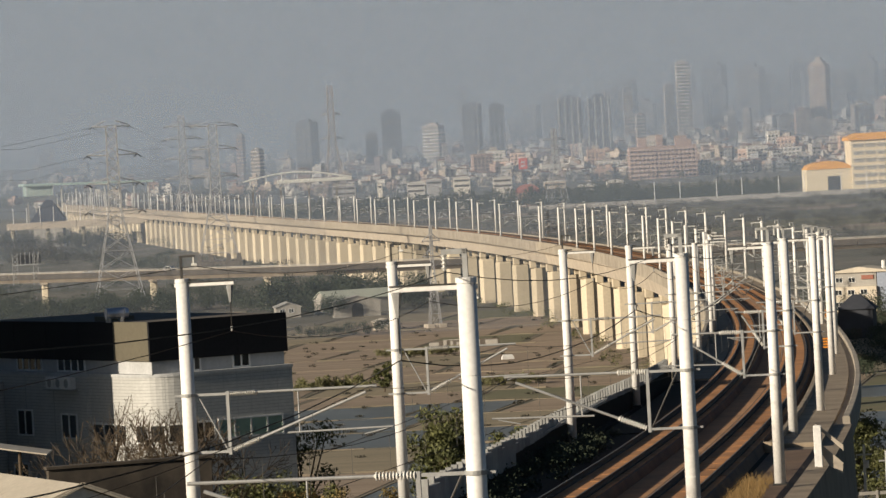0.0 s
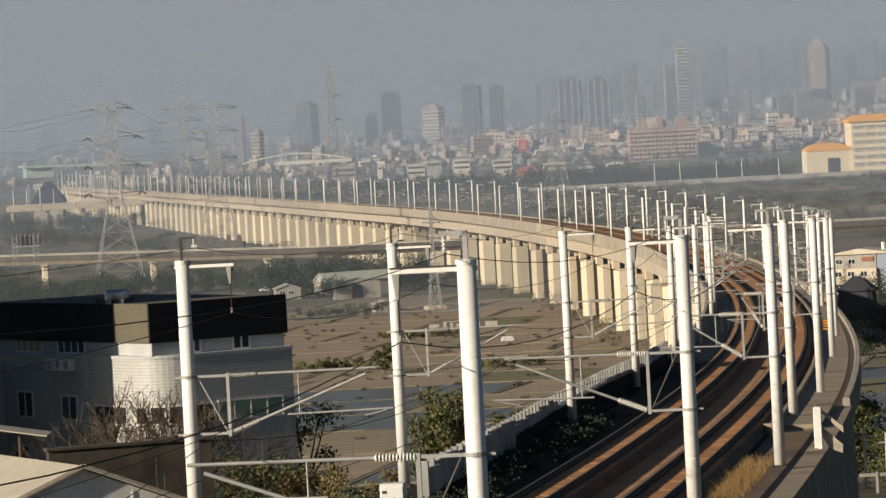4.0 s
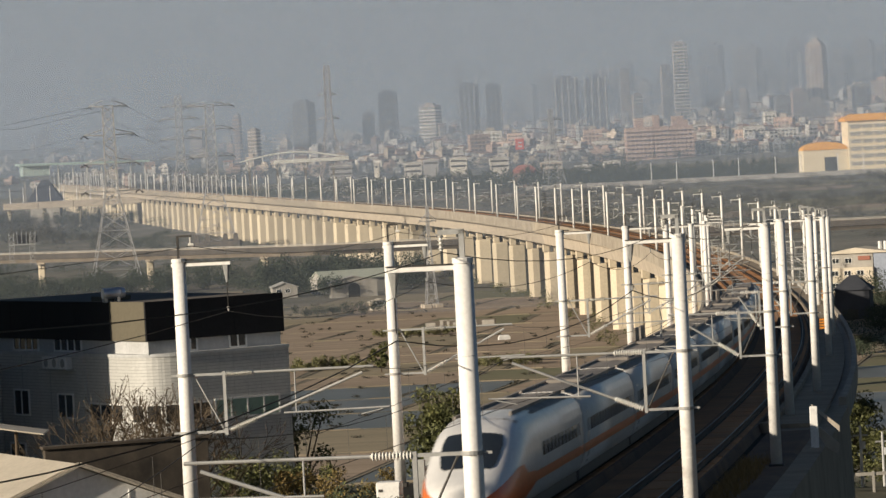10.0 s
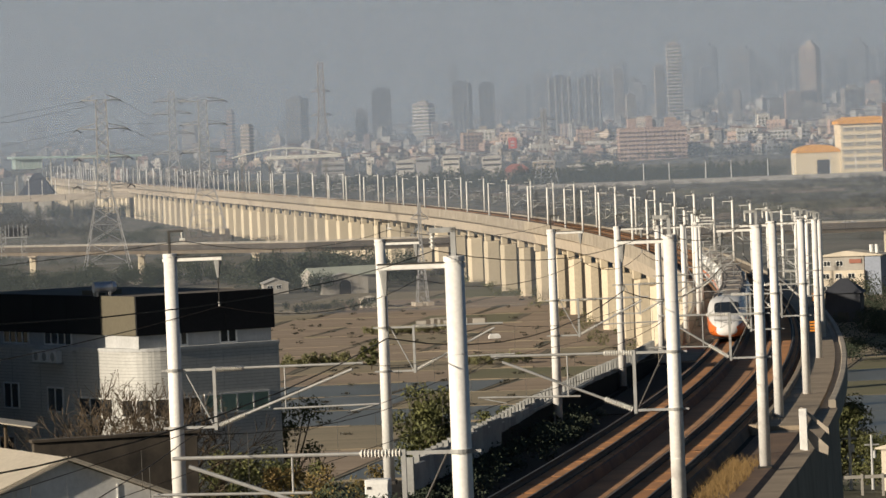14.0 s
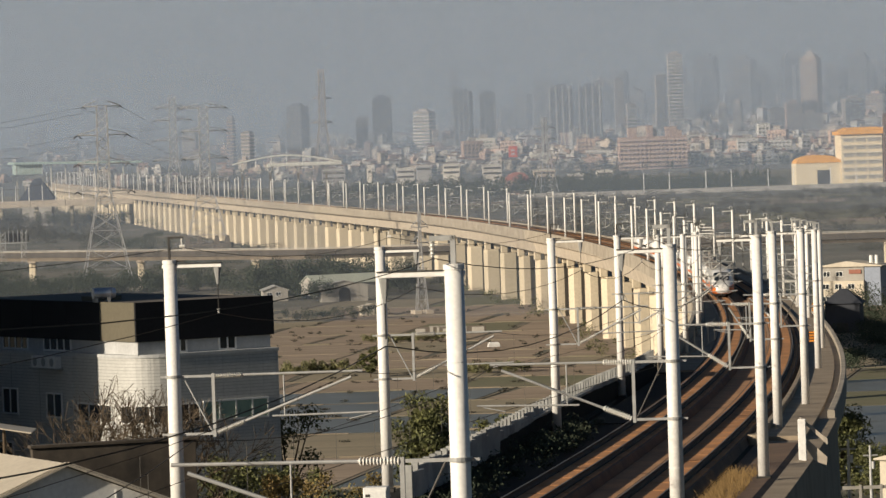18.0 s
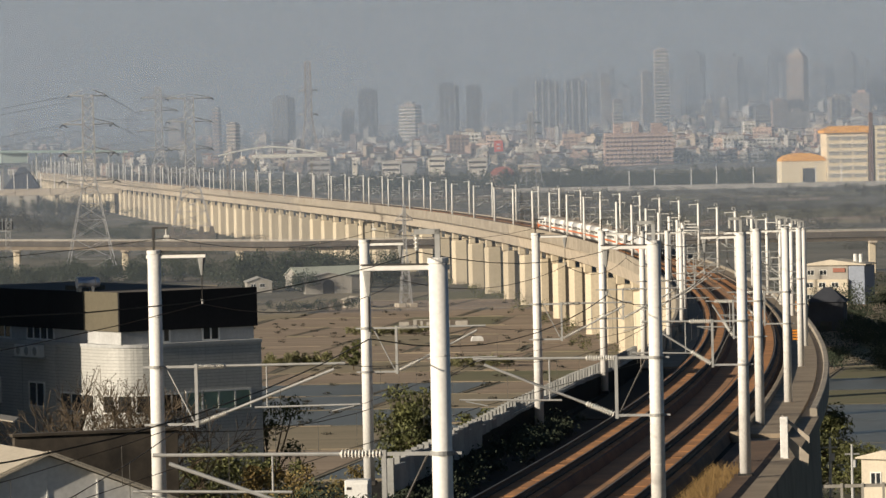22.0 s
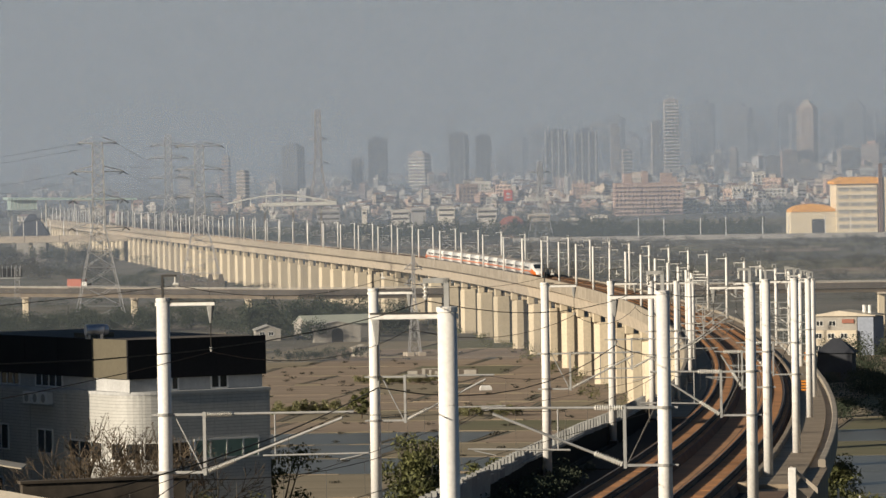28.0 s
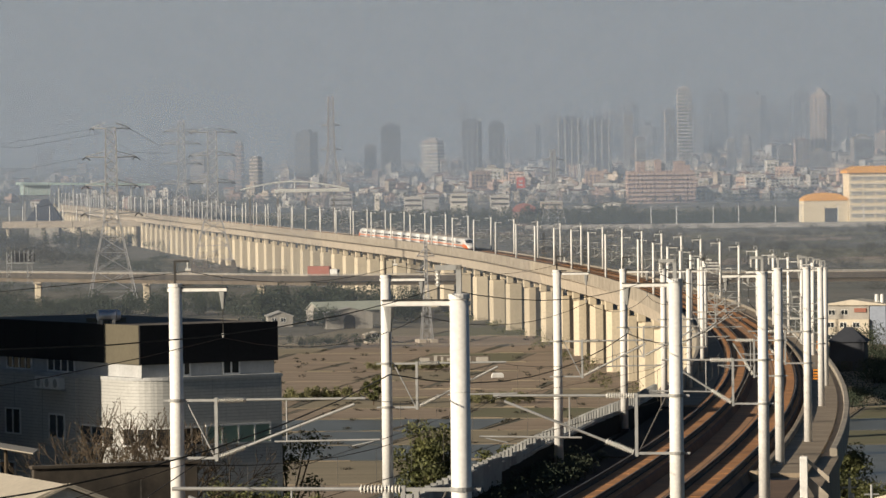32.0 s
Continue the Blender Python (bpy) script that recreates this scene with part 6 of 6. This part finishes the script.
for x, w, h in ((-16, 7, 7.5), (-2, 5, 9), (15, 9, 7.5), (21, 5, 4.5)):
    part("roof_tower", Shape().box(x - w / 2, x + w / 2, 2, 10, top, top + h, edge=0.2), T_PINK, slab_block)

ORANGE_ROOF = mat("orange_roof", (0.85, 0.43, 0.09), (0.74, 0.36, 0.07), 0.7, scale=0.05, fine=0.6, bump=0)
YELLOW_WALL = mat("cream_hall_wall", (0.80, 0.70, 0.52), (0.68, 0.59, 0.43), 0.8, scale=0.04, fine=0.6, bump=0)
works = thing("hall_complex", "cream hall complex with orange barrel roofs", "building", m=pose(289, 3400, -0.5, 0, 0, 2))
part("low_hall", Shape().box(-17, 17, 0, 30, 0, 17.5, edge=0.2), YELLOW_WALL, works)
part("barrel_roof", Shape().loft([[(17 * math.cos(math.pi * k / 12), y, 17.5 + 6.0 * math.sin(math.pi * k / 12)) for k in range(13)] for y in (-0.6, 30)]), ORANGE_ROOF, works)
part("doorway", Shape().box(-1, 9, -0.2, 0, 0, 12), TOWN_GLASS, works)
part("main_block", Shape().box(17.2, 48.5, -2, 34, 0, 38, edge=0.2), YELLOW_WALL, works)
for f in range(6):
    for a, b in ((19, 27), (28.5, 36), (37.5, 47.5)):
        part("window_band", Shape().box(a, b, -2.3, -2.004, 4.5 + f * 5.6, 6.9 + f * 5.6), SHEET_GREY, works)
    part("sill", Shape().box(17.5, 48.5, -3.0, -2.31, 7.0 + f * 5.6, 7.7 + f * 5.6), TOWN[4], works)
part("main_roof", Shape().loft([[(15.5, y, 38), (49, y, 38), (49, y, 42.6), (44, y, 43.2), (24, y, 43.2), (15.5, y, 40)] for y in (-4, 36)]), ORANGE_ROOF, works)
part("end_tower", Shape().box(52.5, 84, -5, 30, 0, 43, edge=0.2), YELLOW_WALL, works)
for f in range(9):
    part("window", Shape().box(55, 82, -5.3, -5.004, 3.5 + f * 4.4, 5.6 + f * 4.4), SHEET_GREY, works)
part("chimney", Shape().box(49.0, 52.0, -6, -3, 0, 53, edge=0.15), mat("rust_brown", (0.16, 0.10, 0.08), None, 0.8), works, "dark brown chimney")
# low sheds and works along the river
for x, y, w, h, k in ((-22, 3490, 14, 23.9, 0), (13.5, 3500, 13, 26.0, 4), (45, 3500, 15, 24.3, 0), (-50, 3500, 4, 24.7, 4), (-8, 3520, 12, 25.3, 3), (85, 3490, 17, 19.2, 1), (110, 3480, 14, 15.1, 0), (-78, 3510, 18, 24.6, 3), (132, 3500, 13, 17.0, 4)):
    shed_far = thing("warehouse", "pale low warehouse with a strip of windows by the river", "warehouse", "warehouses by the river", pose(x, y, height(x, y) - 1))
    top = h - height(x, y) + 1
    part("wall", Shape().box(-w / 2, w / 2, 0, 14, 0, top - 1.2, edge=0.15), TOWN[k], shed_far)
    part("roof", Shape().loft([[(-w / 2 - 0.5, yy, top - 1.2), (w / 2 + 0.5, yy, top - 1.2), (w / 2 + 0.5, yy, top - 0.9), (w * 0.1, yy, top), (-w / 2 - 0.5, yy, top - 0.9)] for yy in (-0.6, 14.6)]), TOWN[0], shed_far)
    for f in range(2 if w > 12 else 1):
        part("window_strip", Shape().box(-w / 2 + 0.8, w / 2 - 0.8, -0.15, -0.004, top - 4.2 - f * 4, top - 2.6 - f * 4), TOWN_GLASS, shed_far)
dome = thing("red_shed", "low red-brown round-roofed shed by the river", "shed", m=pose(63.5, 3460, height(63.5, 3460) - 1))
part("roof", Shape().loft([[(9.5 * math.cos(math.pi * k / 12), y, 12.0 + 6.4 * math.sin(math.pi * k / 12)) for k in range(13)] for y in (0, 16)]), T_RED, dome)
part("wall", Shape().box(-9.4, 9.4, 0.1, 15.9, 0, 12.0, edge=0.1), TOWN[2], dome)
# flats on the rising ground behind the river
for i in range(46):
    y = 3640 + 620 * trng.random()
    x, w, h = (0.008 + 0.112 * (i + trng.random()) / 46) * y, 9 + 14 * trng.random(), 12 + 13 * trng.random() ** 2
    if abs(x / y - 175 / 3600) < 0.011 and y < 3700 or x / y > 0.074 and y < 3700:
        y += 160
    flats = thing("block_of_flats", "pale block of flats among the houses of the town", "apartment block", "flats in the town", pose(x, y, height(x, y) - 2, 0, 0, trng.uniform(-30, 20)))
    part("body", Shape().box(-w / 2, w / 2, 0, 11, 0, h, edge=0.2), trng.choice((T_PALE, TOWN[4], TOWN[0], TOWN[2], PINK_BAND)), flats)
    part("roof_house", Shape().box(-w / 5, w / 6, 3, 8, h, h + 3.2), T_PALE, flats)
    s = Shape()
    for f in range(int(h / 3.2) - 1):
        for c in range(int(w / 3.4)):
            a = -w / 2 + 0.8 + c * 3.4
            s.box(a, a + 1.9, -0.12, -0.004, 3.8 + f * 3.2, 5.4 + f * 3.2)
    tagged(part("windows", s, TOWN_GLASS, flats), kind="stuff")
red = thing("billboard_block", "grey block with a red roof billboard", "building", m=pose(65, 3700, 0))
part("wall", Shape().box(-8, 9, 0, 12, -0.5, 24, edge=0.2), TOWN[3], red)
part("billboard", Shape().box(-3.4, 3.6, -1, -0.5, 28, 37, edge=0.1), mat("red_board", (0.75, 0.10, 0.06), (0.65, 0.08, 0.05), 0.6, scale=0.1, fine=1, bump=0), red, "red billboard")
for z in (30.0, 33.0):
    part("bar", Shape().box(-1.5, 1.6, -1.1, -1.004, z, z + 1.3), TOWN[4], red)
for x in (-2.5, 2.5):
    part("stay", Shape().box(x - 0.3, x + 0.3, -0.5, 0.2, 24, 36), STEEL, red)
for f in range(6):
    part("window_band", Shape().box(-7.4, 8.4, -0.2, -0.004, 3 + f * 3.4, 4.8 + f * 3.4), TOWN_GLASS, red)
far_road = Shape().add([(x, y + o, u) for x, y in ((60, 3250), (700, 3160)) for o, u in ((-12, -0.5), (-7, 3.2), (7, 3.2), (9, -0.5))],
                       [(0, 4, 5, 1), (1, 5, 6, 2), (2, 6, 7, 3), (0, 1, 2, 3), (7, 6, 5, 4)])
solid("far_road", far_road, FARM_WALL, "pale concrete levee with a road along the river", "road")
lamp = thing("street_lamp", "tall double-armed street lamp along the far road", "street lamp", "street lamps", pose(150, 3240, 3.2))
part("post", Shape().rod((0, 0, -1), (0, 0, 12), 0.32, 0.26, n=6), MAST, lamp)
part("arm", Shape().rod((-2, 0, 12.2), (2, 0, 12.2), 0.12, n=5), PYLON, lamp)
for k in range(1, 14):
    x = 150 + (k // 2) * 44 + (k % 2) * 18
    copy_thing(lamp, pose(x, 3250 - (x - 60) * 0.14, 3.2))


# ---- vehicles ----
def vehicle(name, label, paint, length, tall, box_from=None):
    ob = thing(name, label, name.replace("_", " "))
    cab = length if box_from is None else box_from
    if box_from is None:
        prof = [(-length / 2, 0.35), (length / 2, 0.35), (length / 2, 0.85), (length * 0.28, 1.0), (length * 0.14, tall), (-length * 0.32, tall), (-length / 2, 0.95)]
        part("body", Shape().loft([[(x, y, z) for x, z in prof] for y in (-0.85, 0.85)]), paint, ob)
        part("side_glass", Shape().loft([[(x, y, z) for x, z in ((-length * 0.38, 1.0), (length * 0.22, 1.02), (length * 0.12, tall - 0.1), (-length * 0.3, tall - 0.1))] for y in (-0.86, 0.86)]), TINT, ob)
        axles = (-length * 0.3, length * 0.3)
    else:
        part("container", Shape().box(-length / 2, length / 2 - 2.6, -1.22, 1.22, 1.1, tall, edge=0.05), paint, ob)
        part("chassis", Shape().box(-length / 2, length / 2 - 0.3, -1.0, 1.0, 0.6, 1.1), DARK_STEEL, ob)
        cabin = part("cab", Shape().box(length / 2 - 2.4, length / 2, -1.2, 1.2, 0.7, 3.0, edge=0.12), FRAME, ob)
        part("windscreen", Shape().box(length / 2 - 0.02, length / 2 + 0.02, -1.0, 1.0, 1.8, 2.7), TINT, cabin)
        axles = (-length * 0.42, -length * 0.33, length * 0.18, length * 0.4)
    for x in axles:
        for y in (-0.9, 0.9):
            part("wheel", Shape().rod((x, y - 0.12, 0.38), (x, y + 0.12, 0.38), 0.38, n=12), DARK_STEEL, ob)
    return ob


RED_BOX = mat("red_container", (0.34, 0.12, 0.09), (0.26, 0.09, 0.065), 0.6, scale=0.6, fine=5, bump=0.05)
truck = vehicle("container_truck", "lorry with a faded red container on the road viaduct", RED_BOX, 9.6, 3.9, 2.6)
van = vehicle("white_van", "white van on the road viaduct", FRAME, 5.0, 2.1)
car_a = vehicle("grey_car", "silver grey car on the road viaduct", CHROME, 4.4, 1.45)
car_b = vehicle("white_car", "white car on the dusty farm road", FRAME, 4.4, 1.5)


# ---- what moves ----
def tail_at(t):
    """Metres along the line that the train's last nose has reached."""
    q = t - 11.0
    # it runs a little faster before it slows for the station
    early = 3.9 * (math.sqrt(q * q + 0.25) - 0.5) if q < 0 else 0.0
    return 203.5 + 53.6 * q - early


def car_pose(s, length):
    """A car stands on the left-hand track between s and s + length."""
    def at(d):
        return on_line(np.interp(d, LINE_S, LINE_Y), -2.25, RAIL_UP)
    a, b = at(s + 3.5), at(s + length - 3.5)
    mid, way = (a + b) / 2, b - a
    return pose(*mid, math.degrees(math.atan2(way.z, math.hypot(way.x, way.y))), 0, math.degrees(math.atan2(-way.x, way.y)))


def motions():
    for ob, start, length, turned in CARS:
        flip = pose(0, 0, 0, 0, 0, 180 if turned else 0)
        walk(ob, [(t / 2, car_pose(tail_at(t / 2) + start, length) @ flip) for t in range(65)])
    for ob, x0, speed, lane in ((truck, -647.5, 19.1, -2.4), (van, -88.0, 18.5, -2.4), (car_a, -116.0, 17.0, -2.4)):
        rows = []
        for t in range(33):
            x = x0 + speed * t
            a, b = road_at(x - 3, lane, 0.065), road_at(x + 3, lane, 0.065)
            mid, way = (a + b) / 2, b - a
            rows.append((t, pose(x, mid.y, mid.z, 0, 0, math.degrees(math.atan2(way.y, way.x)))))
        walk(ob, rows)
    walk(car_b, [(t, pose(-129 - 15.0 * (t - 9), 1361 - 62 / 360 * (-129 - 15.0 * (t - 9) + 240), 0.92, 0, 0, 170)) for t in range(33)])


motions()
